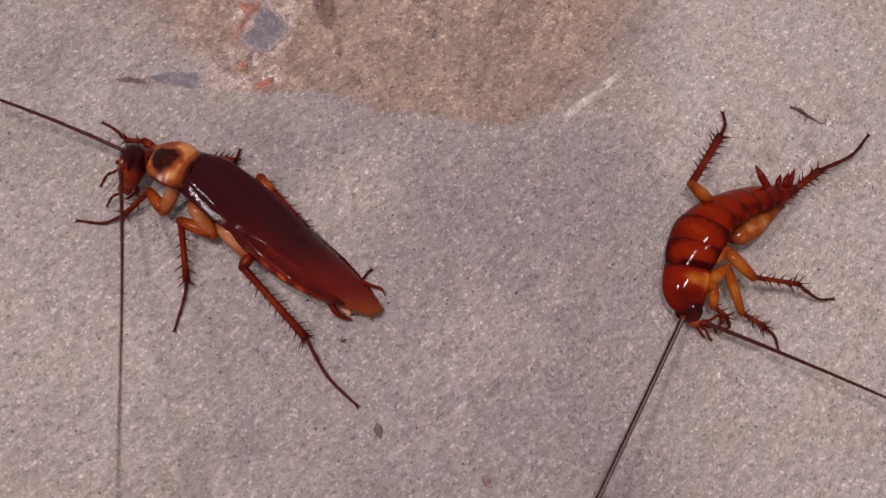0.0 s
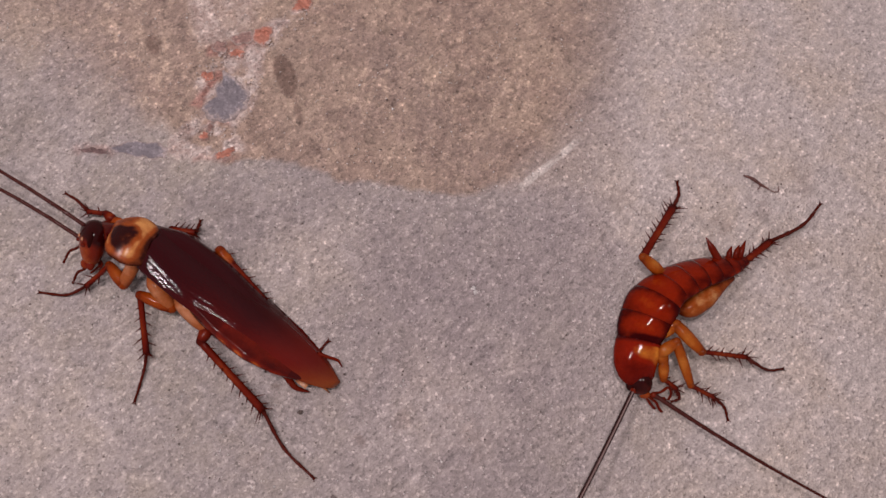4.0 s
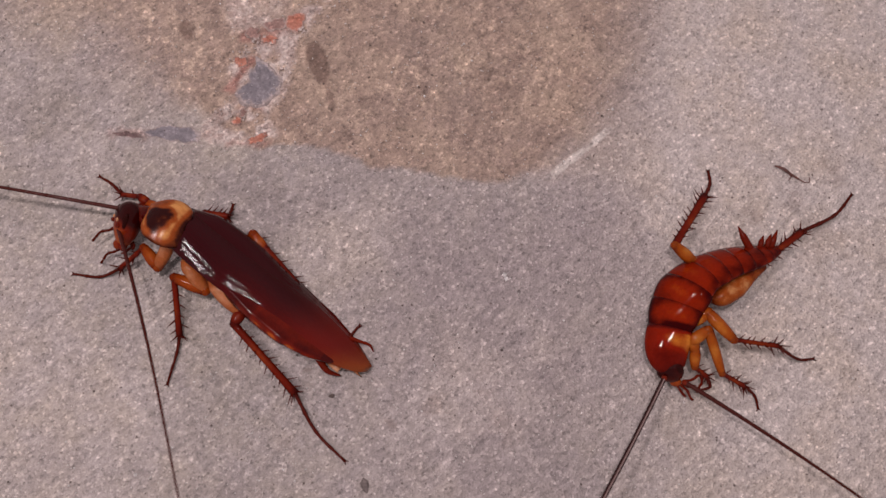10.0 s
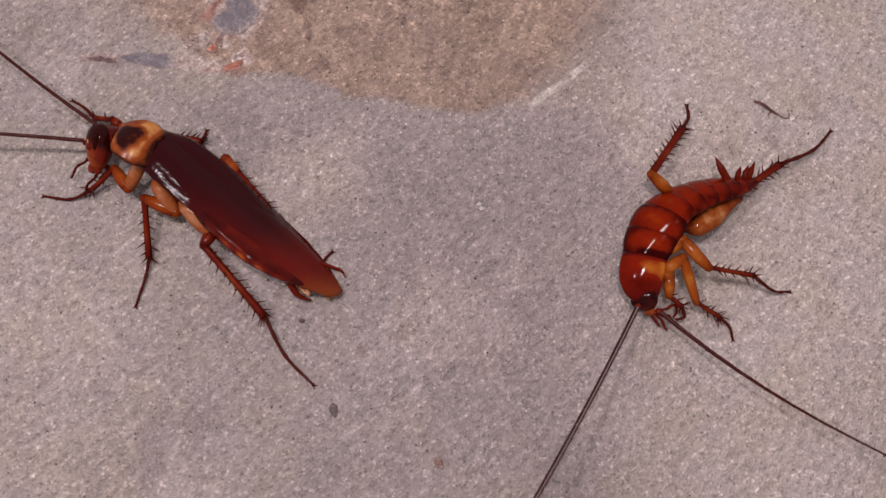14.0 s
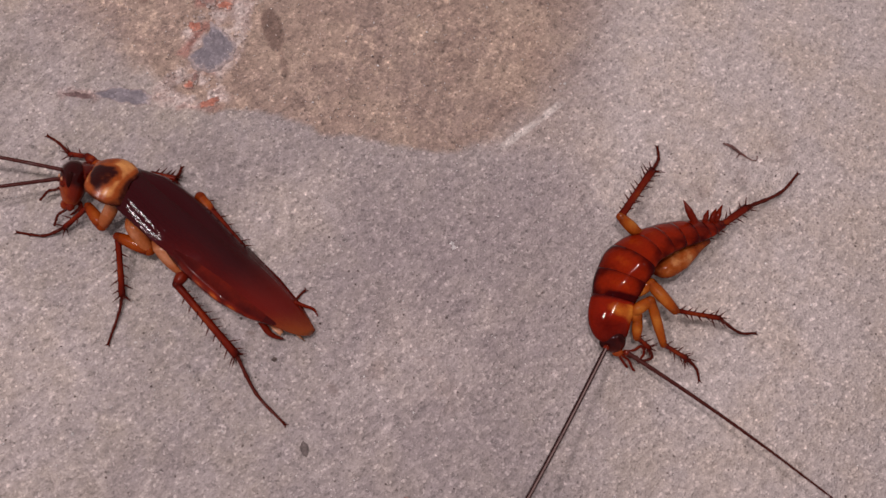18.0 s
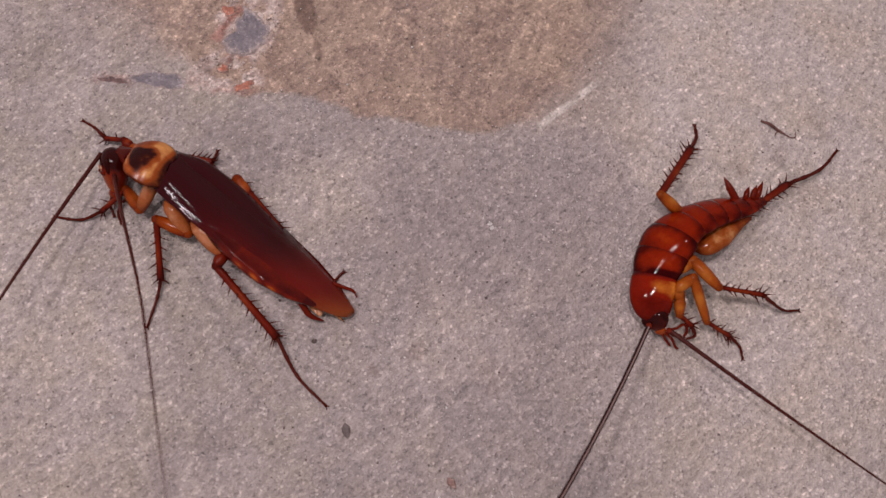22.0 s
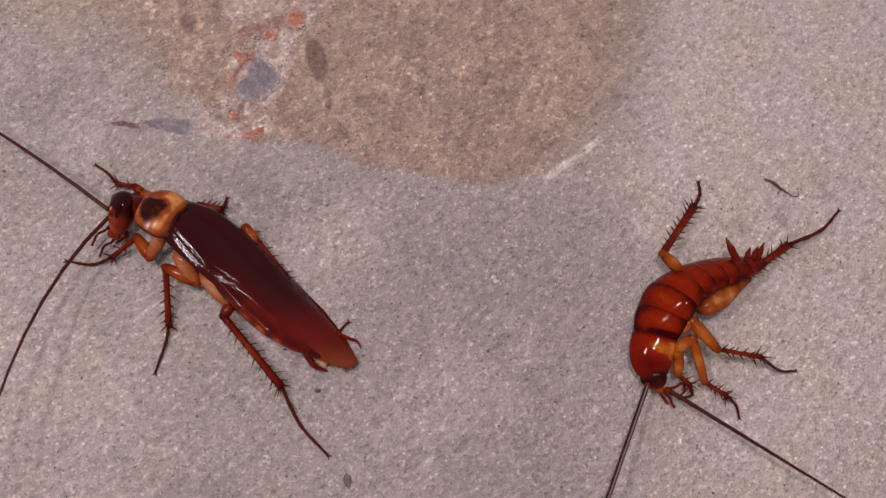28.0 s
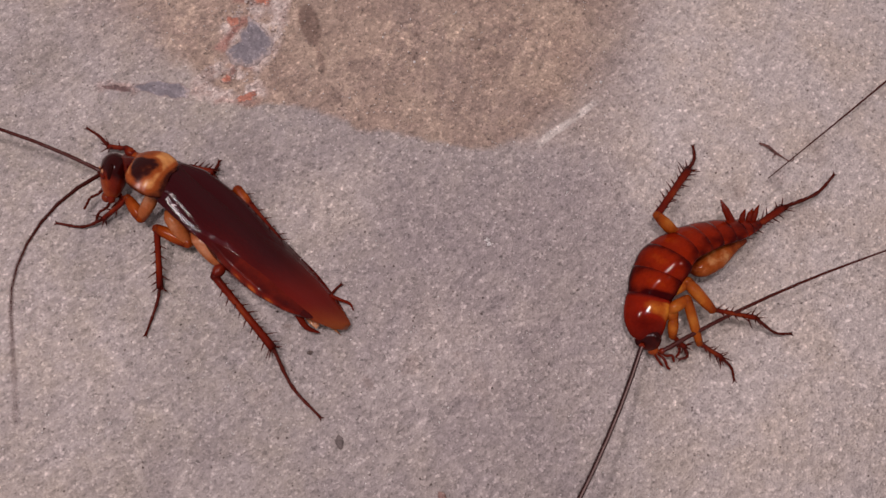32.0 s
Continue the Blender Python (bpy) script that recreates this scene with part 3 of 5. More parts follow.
part("brick_fragment", flake([(-22.6, 44.4), (-21.2, 44.9), (-19.7, 44.8), (-20.0, 42.9), (-20.8, 41.4), (-22.6, 42.1)], 0.10, 231), BRICK, floor, "large salmon-red brick fragment")
part("brick_fragment", flake([(-26.4, 42.6), (-23.2, 44.3), (-22.5, 42.2), (-24.6, 41.7)], 0.07, 232), BRICK_DULL, floor, "dull reddish stone fragment")
part("mortar_patch", flake([(-26.9, 37.6), (-25.9, 37.0), (-24.0, 35.6), (-22.4, 33.2), (-23.3, 31.1), (-25.9, 29.3), (-28.6, 29.9), (-29.6, 31.3), (-27.9, 33.2)], 0.04, 211), SLATE, floor, "blue-grey mortar patch worn into the screed")
part("mortar_patch", flake([(-42.6, 25.1), (-40.5, 25.9), (-36.3, 26.2), (-34.0, 25.2), (-34.2, 23.3), (-37.6, 23.8), (-41.9, 24.3)], 0.04, 202), SLATE, floor, "blue-grey mortar patch worn into the screed")


def grains(name, mat, label, category, places, parent=None):
    """Loose sand and crumbs, joined: each one a small uneven octahedron pressed into the floor."""
    rng = np.random.RandomState(len(name) * 7)
    verts, faces = [], []
    for x, y, r in places:
        k = len(verts)
        dz = 0.5 * r
        jig = 0.7 + 0.6 * rng.rand(6)
        a = rng.rand() * 3.14
        c, s = math.cos(a) * r, math.sin(a) * r
        verts += [(x + c * jig[0], y + s * jig[0], dz * 0.3), (x - s * jig[1], y + c * jig[1], dz * 0.3), (x - c * jig[2], y - s * jig[2], dz * 0.3),
                  (x + s * jig[3], y - c * jig[3], dz * 0.3), (x, y, dz * jig[4] + 0.1), (x, y, -r)]
        for i in range(4):
            faces += [(k + i, k + (i + 1) % 4, k + 4), (k + (i + 1) % 4, k + i, k + 5)]
    me = bpy.data.meshes.new(name)
    me.from_pydata([(x * MM, y * MM, z * MM) for x, y, z in verts], [], faces)
    me.materials.append(mat)
    return tagged(new(name, me), label, category, kind="stuff")


rng = np.random.RandomState(5)
spread = lambda n, lo, hi: [(rng.uniform(-74, 86), rng.uniform(-40, 62), lo + (hi - lo) * rng.rand() ** 3) for _ in range(n)]  # noqa: E731
grains("dark_sand_grains", GRIT_DARK, "scattered dark sand grains in the cement", "sand", spread(1500, 0.07, 0.19))
grains("pale_sand_grains", GRIT_PALE, "scattered glinting pale quartz grains in the cement", "sand",
       spread(4200, 0.06, 0.13) + spread(700, 0.10, 0.19) + [(10.4, 4.5, 0.42), (10.6, 3.9, 0.36), (-38.6, -23.1, 0.26), (26.7, 29.9, 0.25), (-1.0, -14.5, 0.2)])
crumbs = []
for (ax, ay), (bx, by) in (((-34, 24.5), (-33.2, 26.5)), ((-33, 27), (-30, 29.5)), ((-29, 30), (-24, 24.5)), ((-30, 36), (-27, 41)), ((-27, 40), (-21, 41)), ((-21, 42), (-13, 47)), ((-23, 30), (-22, 37))):
    for k in range(18):
        t = rng.rand()
        crumbs.append((ax + t * (bx - ax) + rng.normal(0, 0.7), ay + t * (by - ay) + rng.normal(0, 0.7), 0.1 + 0.22 * rng.rand() ** 2))
grains("lime_crumbs", LIME, "pale crumbling lime mortar bits", "mortar", crumbs)


def pebble(x, y, rx, ry, turn, mat, label):
    ob = thing("pebble", x, y, label, "pebble")
    c, s = math.cos(radians(turn)), math.sin(radians(turn))
    lump = lambda a, b, d: (a * (1 + 0.12 * math.sin(3 * b)), b * (1 + 0.1 * math.cos(4 * a)), d)  # noqa: E731
    part("stone", ball((x, y, 0.1), [(c * rx, s * rx, 0), (-s * ry, c * ry, 0), (0, 0, 0.3)], 8, 12, lump), mat, ob)


pebble(-8.3, -24.2, 0.55, 0.95, 15, PEBBLE, "small dark grey pebble pressed into the cement")
pebble(5.6, -30.5, 0.5, 0.8, 40, BRICK_DULL, "small reddish-brown pebble pressed into the cement")
pebble(-13.2, -12.6, 0.4, 0.3, 20, GRIT_DARK, "tiny dark pebble on the cement floor")
# ---- the insects ----


def spike(root, way, length, radius=0.09):
    root, way = Vector(root), Vector(way).normalized()
    return tube([root - way * 0.15, root + way * length * 0.5, root + way * length], [radius, radius * 0.6, radius * 0.08], 6)


def leg(owner, joints, sizes, mats, label, spines, seed, hip=None):
    """A leg in five pieces: coxa, femur (the leg's own mesh), tibia with spines, tarsus and two claws."""
    rng = random.Random(seed)
    p = [Vector(q) for q in joints]
    rc, rf, rt, rs = sizes
    # darker ends, plus light painted in: each piece paler on top, darker below
    lit_tone = lambda f, a: 0.42 - 0.8 * abs(f - 0.5) ** 1.6 * 2 + 0.35 * math.cos(a - 0.4)  # noqa: E731
    femur = part("leg", tube(smooth_line([p[1], p[1].lerp(p[2], 0.5), p[2]], 6), [rf * 0.88, rf * 1.02, rf, rf * 0.9, max(rf * 0.72, rt * 1.2)], 14, 0.85, lit_tone), mats[1], owner, label)
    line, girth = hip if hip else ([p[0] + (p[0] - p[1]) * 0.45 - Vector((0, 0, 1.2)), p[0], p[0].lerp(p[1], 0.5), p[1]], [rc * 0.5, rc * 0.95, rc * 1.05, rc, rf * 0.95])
    part("coxa", tube(smooth_line(line, 6), girth, 14, 0.75, lit_tone), mats[0], femur)
    q = rf * 0.9
    part("trochanter", ball(p[1], [(q, 0, 0), (0, q, 0), (0, 0, q * 0.85)], 10, 14, tones=lambda a, b, c: 0.35), mats[1], femur)
    q = max(rf * 0.72, rt * 1.2)
    part("knee", ball(p[2], [(q, 0, 0), (0, q, 0), (0, 0, q * 0.9)], 8, 12, tones=lambda a, b, c: 0.2), mats[1], femur)
    part("tibia", tube(smooth_line([p[2], p[2].lerp(p[3], 0.5), p[3]], 6), [rt * 1.1, rt, rt * 0.98, rt * 1.06, rt * 1.2], 10, 0.85, lit_tone), mats[2], femur)
    foot = smooth_line([p[3], *p[4:]], 8)
    radii = [rs * (1.25 - 0.5 * i / len(foot)) * (1.0 if i % 4 else 1.25) for i in range(len(foot))]
    part("tarsus", tube(foot, radii, 8), mats[3], femur)
    tip = (foot[-1] - foot[-3]).normalized()
    side = tip.cross(Vector((0, 0, 1))).normalized()
    for s in (-1, 1):
        part("claw", spike(foot[-1], tip + side * s * 0.9 - Vector((0, 0, 0.1)), 0.55, rs * 0.7), mats[3], femur)
    way = (p[3] - p[2]).normalized()
    u = way.cross(Vector((0, 0, 1))).normalized()
    w = u.cross(way)
    for k in range(spines):
        f = 0.12 + 0.86 * k / max(1, spines - 1)
        a = (0.35 if k % 2 else math.pi - 0.35) + rng.uniform(-0.7, 0.7)
        out = u * math.cos(a) + w * math.sin(a) * 0.8
        size = (0.9 + 0.8 * rng.random()) * (0.7 + 0.35 * f)
        part("spine", spike(p[2].lerp(p[3], f) + out * rt * 0.8, out + way * 0.6, size, 0.135), mats[3], femur)
    for k in range(5):
        a = 2 * math.pi * k / 5 + 0.3
        out = u * math.cos(a) + w * math.sin(a)
        part("spine", spike(p[3] + out * rt * 0.8, out + way * 0.8, 1.0 + 0.55 * rng.random(), 0.13), mats[3], femur)
    return femur


def palp(head, points, mat, name="palp"):
    line = smooth_line(points, 5)
    radii = [0.17 * (1.0 if i % 5 else 0.75) + 0.03 * (i / len(line)) for i in range(len(line))]
    return part(name, tube(line, radii, 8), mat, head)


ANTENNA_PIECES = 11


def antenna(owner, length, thick, mat=None, taper=0.62, line_tone=None):
    """A whip of short rigid pieces, each keyed on its own; the piece's x axis runs along the whip."""
    pieces = []
    size = length / ANTENNA_PIECES
    for k in range(ANTENNA_PIECES):
        f0, f1 = k / ANTENNA_PIECES, (k + 1) / ANTENNA_PIECES
        count = 11
        line, radii = [], []
        for i in range(2 * count + 1):
            s = i / (2 * count)
            line.append((size * (s * 1.12 - 0.06), 0, 0))
            radii.append(thick * (1 - taper * (f0 + (f1 - f0) * s)) * (1.0 if i % 2 else 0.9))
        pieces.append(part("antenna_section", tube(line, radii, 14, tones=line_tone), mat or FEELER, owner, "thin dark brown ringed antenna" if k == 0 else "", at=WORLD[owner].copy()))
    return pieces


# -- adult --
adult = thing("cockroach", -26.0, 2.0, "glossy reddish-brown adult cockroach tilted on the cement floor", "cockroach")
O, TIP, ROLL = Vector((-33.8, 9.5, 4.4)), Vector((-8.01, -9.14, 1.0)), 46.0


def body_frame(roll):
    back = (TIP - O).normalized()
    right = Vector((0, 0, 1)).cross(back).normalized()
    up = back.cross(right)
    c, s = math.cos(radians(roll)), math.sin(radians(roll))
    right, up = right * c - up * s, up * c + right * s
    m = Matrix((back, right, up)).transposed().to_4x4()
    return Matrix.Translation(O * MM) @ m


BODY = body_frame(ROLL)
SHIELD = Matrix.Translation((0.0009, -0.0010, 0.0003)) @ body_frame(42.0)
LONG = (TIP - O).length


def wing_half(f):
    return float(np.interp(f, [0, 0.08, 0.3, 0.55, 0.75, 0.88, 0.95, 0.985, 1.0], [3.6, 4.5, 5.3, 5.35, 4.6, 3.35, 2.1, 1.1, 0.35]))


def wing(side, y0, y1, lift):
    rows = []
    for i in range(49):
        f = (i / 48) ** 0.9
        w, h = wing_half(f), float(np.interp(f, [0, 0.4, 0.55, 0.7, 1], [2.62, 2.14, 1.82, 1.4, 0.45]))
        row = []
        for j in range(61):
            v = y0 + (y1 - y0) * j / 60
            y = v * w * side * (1 - (0.05 * math.sin(math.pi * min(1, max(0, (f - 0.22) / 0.74))) ** 0.8 if side < 0 and v > 0 else 0)) + 0.08 + 0.3 * math.sin(math.pi * f)
            front = math.exp(-(((f - 0.16) / 0.3) ** 2)) * min(1, f / 0.1 + 0.1)
            bow = 2.3 + (2.0 * front if side > 0 and v > 0 else -0.3 * front if v > 0 else 0)
            z = h * (1 - abs(v) ** bow) - 0.5 * abs(v) ** 6 + lift
            if side > 0 and v > 0:
                z += min(1, f / 0.12 + 0.1) * math.exp(-(((f - 0.2) / 0.26) ** 2)) * math.sin(math.pi * min(1, v * 1.02)) ** 0.8
            z += (0.038 * math.sin(v * 29 + 3 * f + math.sin(23 * f)) + 0.026 * math.sin(v * 61 - 7 * f + 2 * math.sin(17 * f)) + 0.012 * math.sin(f * 150 + 9 * v) * math.sin(v * 40)) * (1 - f) * abs(v)
            row.append((-0.6 + f * (LONG + 0.4), y, z))
        rows.append(row if side > 0 else row[::-1])

    def tone(u, v):
        edge = 1 - v if side > 0 else v
        rim = max(0, 0.7 - edge) / 0.7 if side < 0 else max(0, 0.12 - edge) / 0.3
        return -0.02 + 1.75 * max(0, u - 0.52) ** 1.25 + 0.14 * u + 0.30 * rim ** 1.5 * min(1, max(0, u - 0.12) * 3.5) * (1 - 0.4 * u)

    return sheet(rows, 0.14, tone)


part("right_forewing", wing(1, -0.15, 1.0, 0.0), WING, adult, "dark maroon leathery wing with an amber tip", BODY)
part("left_forewing", wing(-1, -0.4, 1.0, 0.17), WING, adult, "dark maroon leathery wing with an amber tip", BODY)


def pronotum_shape():
    rows = []
    for i in range(41):
        f = i / 40
        w = 4.45 * (1 - abs(2 * f - 1.06) ** 2.6 * 0.96) ** 0.5 if abs(2 * f - 1.06) < 1.0 else 0.9
        w = max(w, 1.0)
        h = 2.6 * math.sin(math.pi * (0.10 + 0.64 * f)) ** 0.6
        rows.append([(-6.2 + 5.7 * f + (v * v * (0.25 + 1.2 * f) if v < 0 else 0), v * w * (0.80 if v > 0 else 1.06) - 0.55, h * (1 - abs(v) ** (3.4 if v > 0 else 2.2)) + 0.35 - 0.6 * (1 - f) ** 3 + (0.45 * math.sin(math.pi * v) * f if v > 0 else 0)) for v in np.linspace(-1, 1, 41)])

    def tone(u, v):
        x, y = u, 2 * v - 1
        wob = 0.10 * math.sin(7 * x + 5 * y) + 0.05 * math.sin(17 * y + 13 * x) + 0.03 * math.sin(31 * x - 17 * y)
        spot = math.hypot((x - 0.43) / 0.34, (y + 0.46) / 0.43) + wob
        smear = math.hypot((x - 0.20) / 0.26, (y - 0.05) / 0.50) + wob
        tail = math.hypot((x - 0.58) / 0.20, (y + 0.36) / 0.14) + 0.5 * wob + 0.2
        t = min(1, max(0, (min(spot, tail) - 0.66) / 0.55)) * (0.9 + 0.10 * math.sin(13 * x + 6 * y) * math.sin(11 * y))
        t = min(t, 0.35 + 0.65 * min(1, max(0, (smear - 0.5) / 0.6)))
        t -= 0.35 * min(1, max(0, (y - 0.35) / 0.4))
        edge = min(1, max(0, (0.95 - x) / 0.2)) * min(1, (1.0 - abs(y)) / 0.2) * min(1, 0.35 + x / 0.2)
        return min(t, 0.08 + 0.92 * edge)

    return sheet(rows, 0.2, tone)


part("pronotum", pronotum_shape(), PRONOTUM, adult, "tan neck shield with a dark brown blotch", SHIELD)


def ring_body(x0, x1, half, thick, drop, flare, tones=None):
    """One body ring of the underside in the body's frame: broad above, rounded below."""
    rows = []
    for i in range(7):
        f = i / 6
        x = x0 + (x1 - x0) * f
        g = 1 + flare * (f - 0.5)
        rows.append([(x, -0.75 + half(x) * g * math.cos(a), drop(x) + thick(x) * g * math.sin(a) * (1.0 if math.sin(a) < 0 else 0.35)) for a in np.linspace(0, 2 * math.pi, 33)])
    verts, faces, tone = [], [], []
    for i, r in enumerate(rows):
        for j, q in enumerate(r[:-1]):
            verts.append(q)
            tone.append(tones(i / 6, j / 32) if tones else 0.1)
    n = 32
    for i in range(6):
        for k in range(n):
            faces.append((i * n + k, i * n + (k + 1) % n, (i + 1) * n + (k + 1) % n, (i + 1) * n + k))
    return verts, faces, tone


ab_half = lambda x: float(np.interp(x, [-6, -3, 2, 7, 10.5, 15, 20, 24, 27, 28.5], [1.4, 2.2, 2.5, 2.9, 3.7, 4.6, 4.9, 4.2, 2.8, 1.2]))  # noqa: E731
ab_thick = lambda x: float(np.interp(x, [-6, 0, 8, 18, 24, 28.5], [1.6, 2.4, 3.3, 3.2, 2.0, 0.6]))  # noqa: E731
ab_drop = lambda x: float(np.interp(x, [-6, 0, 28.5], [-0.4, -0.1, -0.1]))  # noqa: E731
part("thorax", ring_body(-5, 1.6, ab_half, ab_thick, ab_drop, 0.0), ABDOMEN, adult, "amber underside of the chest", BODY)
part("thorax", ring_body(1.5, 7.2, ab_half, ab_thick, ab_drop, 0.04), ABDOMEN, adult, "amber underside of the chest", BODY)
for k in range(8):
    x0 = 7.0 + 2.65 * k
    glow = (0.0, 0.0, 0.15, 0.7, 0.9, 0.75, 0.45, 0.0)[k]
    side_spot = lambda u, v, g=glow: 0.08 + 0.14 * min(1, g * 2) + 0.95 * g * math.exp(-(((v - 0.53) / 0.03) ** 2)) * math.sin(math.pi * u) ** 2 + 0.75 * g * math.exp(-(((v - 0.61) / 0.03) ** 2)) * math.sin(math.pi * min(1, u * 1.3)) ** 2 + 0.06 * math.sin(40 * v)  # noqa: E731
    part("abdomen_segment", ring_body(x0, x0 + 2.95, ab_half, ab_thick, ab_drop, 0.008, side_spot), ABDOMEN, adult, "", BODY)

# head: hangs below the shield, face turned forward
HEAD_TOP, HEAD_LOW = Vector((-40.7, 12.45, 5.4)), Vector((-42.6, 7.4, 2.7))
NECK = Vector((-39.6, 11.2, 4.0))
HEAD_FRAME = Matrix.Translation(NECK * MM)


def in_head(points):
    return [Vector(q) - NECK for q in points]


down = (HEAD_LOW - HEAD_TOP).normalized()
face = (Vector((-0.72, 0.1, 0.75)) - down * Vector((-0.72, 0.1, 0.75)).dot(down)).normalized()
cheek = down.cross(face)
mid = (HEAD_TOP + HEAD_LOW) / 2 - NECK
pear = lambda a, b, c: (a * (1 - 0.22 * c), b * (1 - 0.22 * c) * (1 + 0.05 * math.cos(3 * b)), c)  # noqa: E731
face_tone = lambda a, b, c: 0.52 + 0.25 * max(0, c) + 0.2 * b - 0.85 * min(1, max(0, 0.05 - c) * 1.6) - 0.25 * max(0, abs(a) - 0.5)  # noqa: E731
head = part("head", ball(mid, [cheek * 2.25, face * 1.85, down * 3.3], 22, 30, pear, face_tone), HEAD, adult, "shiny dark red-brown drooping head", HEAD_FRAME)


def on_head(a, b, c, out=1.0):
    q = Vector(pear(*(Vector((a, b, c)).normalized())))
    return mid + (cheek * 2.25 * q.x + face * 1.85 * q.y + down * 3.3 * q.z) * out


for s in (-1, 1):
    part("eye", ball(on_head(0.8 * s, 0.5, -0.35, 0.95), [cheek * 0.28, face * 0.42, down * 1.15], 10, 14), EYE, head, "black kidney-shaped compound eye", HEAD_FRAME)
    part("antenna_base", ball(on_head(0.48 * s, 0.85, -0.05, 1.0), [cheek * 0.34, face * 0.4, down * 0.34], 8, 12, tones=lambda a, b, c: 0.3), HEAD, head, at=HEAD_FRAME)
    part("ocellus", ball(on_head(0.3 * s, 0.9, -0.25, 1.0), [cheek * 0.27, face * 0.16, down * 0.27], 6, 10, tones=lambda a, b, c: 1.0), COXA, head, "pale simple eye", HEAD_FRAME)
part("labrum", ball(on_head(0, 0.45, 1.0, 0.98), [cheek * 0.85, face * 0.65, down * 0.75], 8, 12, tones=lambda a, b, c: 0.6), HEAD, head, at=HEAD_FRAME)
for s in (-1, 1):
    part("mandible", ball(on_head(0.5 * s, 0.1, 0.95, 1.0), [cheek * 0.5, face * 0.55, down * 0.7], 8, 10), HEAD, head, at=HEAD_FRAME)
PALPS = ([(-42.2, 8.1, 2.6), (-41.6, 7.5, 2.0), (-42.3, 6.9, 1.6), (-43.2, 6.5, 1.2)],
         [(-41.6, 8.2, 2.6), (-41.2, 7.5, 2.2), (-41.6, 6.9, 1.8)])
for line in PALPS:
    part("palp", tube(smooth_line(in_head(line), 5), [0.24, 0.17, 0.21, 0.16, 0.2, 0.2, 0.12], 8), TIBIA, head, at=HEAD_FRAME)
LONG_PALPS = []
for length in (4.7, 4.3):
    line = smooth_line([(0, 0, 0), (0.28 * length, 0.32, 0.12), (0.6 * length, -0.2, 0.02), (0.85 * length, 0.05, -0.1), (length, 0.3, -0.1)], 6)
    girth = [0.21 - 0.05 * i / len(line) + (0.05 if i % 6 == 5 else 0) - (0.05 if i % 6 == 0 and i else 0) for i in range(len(line))]
    LONG_PALPS.append(part("palp", tube(line, girth, 9), TARSUS, head, "long jointed dark mouth feeler", at=HEAD_FRAME))
part("neck", tube([Vector((-40.6, 11.4, 4.2)), Vector((-37.0, 10.2, 3.8))], [1.6, 1.9], 14, tones=lambda f, a: 0.2), HEAD, adult)

ADULT_MATS = (COXA, FEMUR, TIBIA, TARSUS)
FAR_MATS = (FEMUR, TIBIA, TIBIA, TARSUS)
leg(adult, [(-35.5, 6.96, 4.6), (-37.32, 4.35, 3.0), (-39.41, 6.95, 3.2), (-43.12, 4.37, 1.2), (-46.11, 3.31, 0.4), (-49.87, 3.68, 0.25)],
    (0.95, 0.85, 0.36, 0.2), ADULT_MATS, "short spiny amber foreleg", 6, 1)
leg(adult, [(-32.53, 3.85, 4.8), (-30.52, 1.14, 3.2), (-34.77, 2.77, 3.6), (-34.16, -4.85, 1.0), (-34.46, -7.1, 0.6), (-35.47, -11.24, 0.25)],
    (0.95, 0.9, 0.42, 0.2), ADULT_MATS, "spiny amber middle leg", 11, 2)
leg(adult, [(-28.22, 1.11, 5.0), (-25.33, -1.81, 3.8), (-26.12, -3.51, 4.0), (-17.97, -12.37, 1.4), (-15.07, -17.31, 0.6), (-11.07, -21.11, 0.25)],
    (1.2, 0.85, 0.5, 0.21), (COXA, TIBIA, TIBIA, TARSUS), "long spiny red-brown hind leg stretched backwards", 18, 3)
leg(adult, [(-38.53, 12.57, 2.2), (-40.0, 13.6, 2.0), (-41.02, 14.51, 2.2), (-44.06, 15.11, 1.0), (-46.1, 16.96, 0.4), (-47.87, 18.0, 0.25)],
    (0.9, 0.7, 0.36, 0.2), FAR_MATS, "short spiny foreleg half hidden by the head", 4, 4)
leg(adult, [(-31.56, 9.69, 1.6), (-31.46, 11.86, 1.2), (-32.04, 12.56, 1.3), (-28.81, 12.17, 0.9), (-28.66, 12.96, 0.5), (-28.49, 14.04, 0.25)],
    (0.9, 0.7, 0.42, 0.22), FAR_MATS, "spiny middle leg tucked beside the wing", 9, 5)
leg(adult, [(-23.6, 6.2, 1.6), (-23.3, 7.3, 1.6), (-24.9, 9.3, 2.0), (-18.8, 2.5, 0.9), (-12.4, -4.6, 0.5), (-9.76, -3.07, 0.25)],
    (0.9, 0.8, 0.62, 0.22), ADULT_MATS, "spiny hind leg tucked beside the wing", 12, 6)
part("cercus", tube(smooth_line([(-14.89, -7.82, 2.6), (-13.75, -9.35, 1.6), (-12.04, -9.91, 0.6)]), [0.5, 0.45, 0.32, 0.1], 10), TIBIA, adult, "short tapered dark tail feeler")
part("cercus", tube(smooth_line([(-11.0, -4.8, 1.0), (-9.5, -5.3, 0.8), (-8.3, -5.7, 0.6), (-7.7, -6.6, 0.5)]), [0.3, 0.24, 0.2, 0.07], 10), TIBIA, adult, "short tapered dark tail feeler")
ragged = []
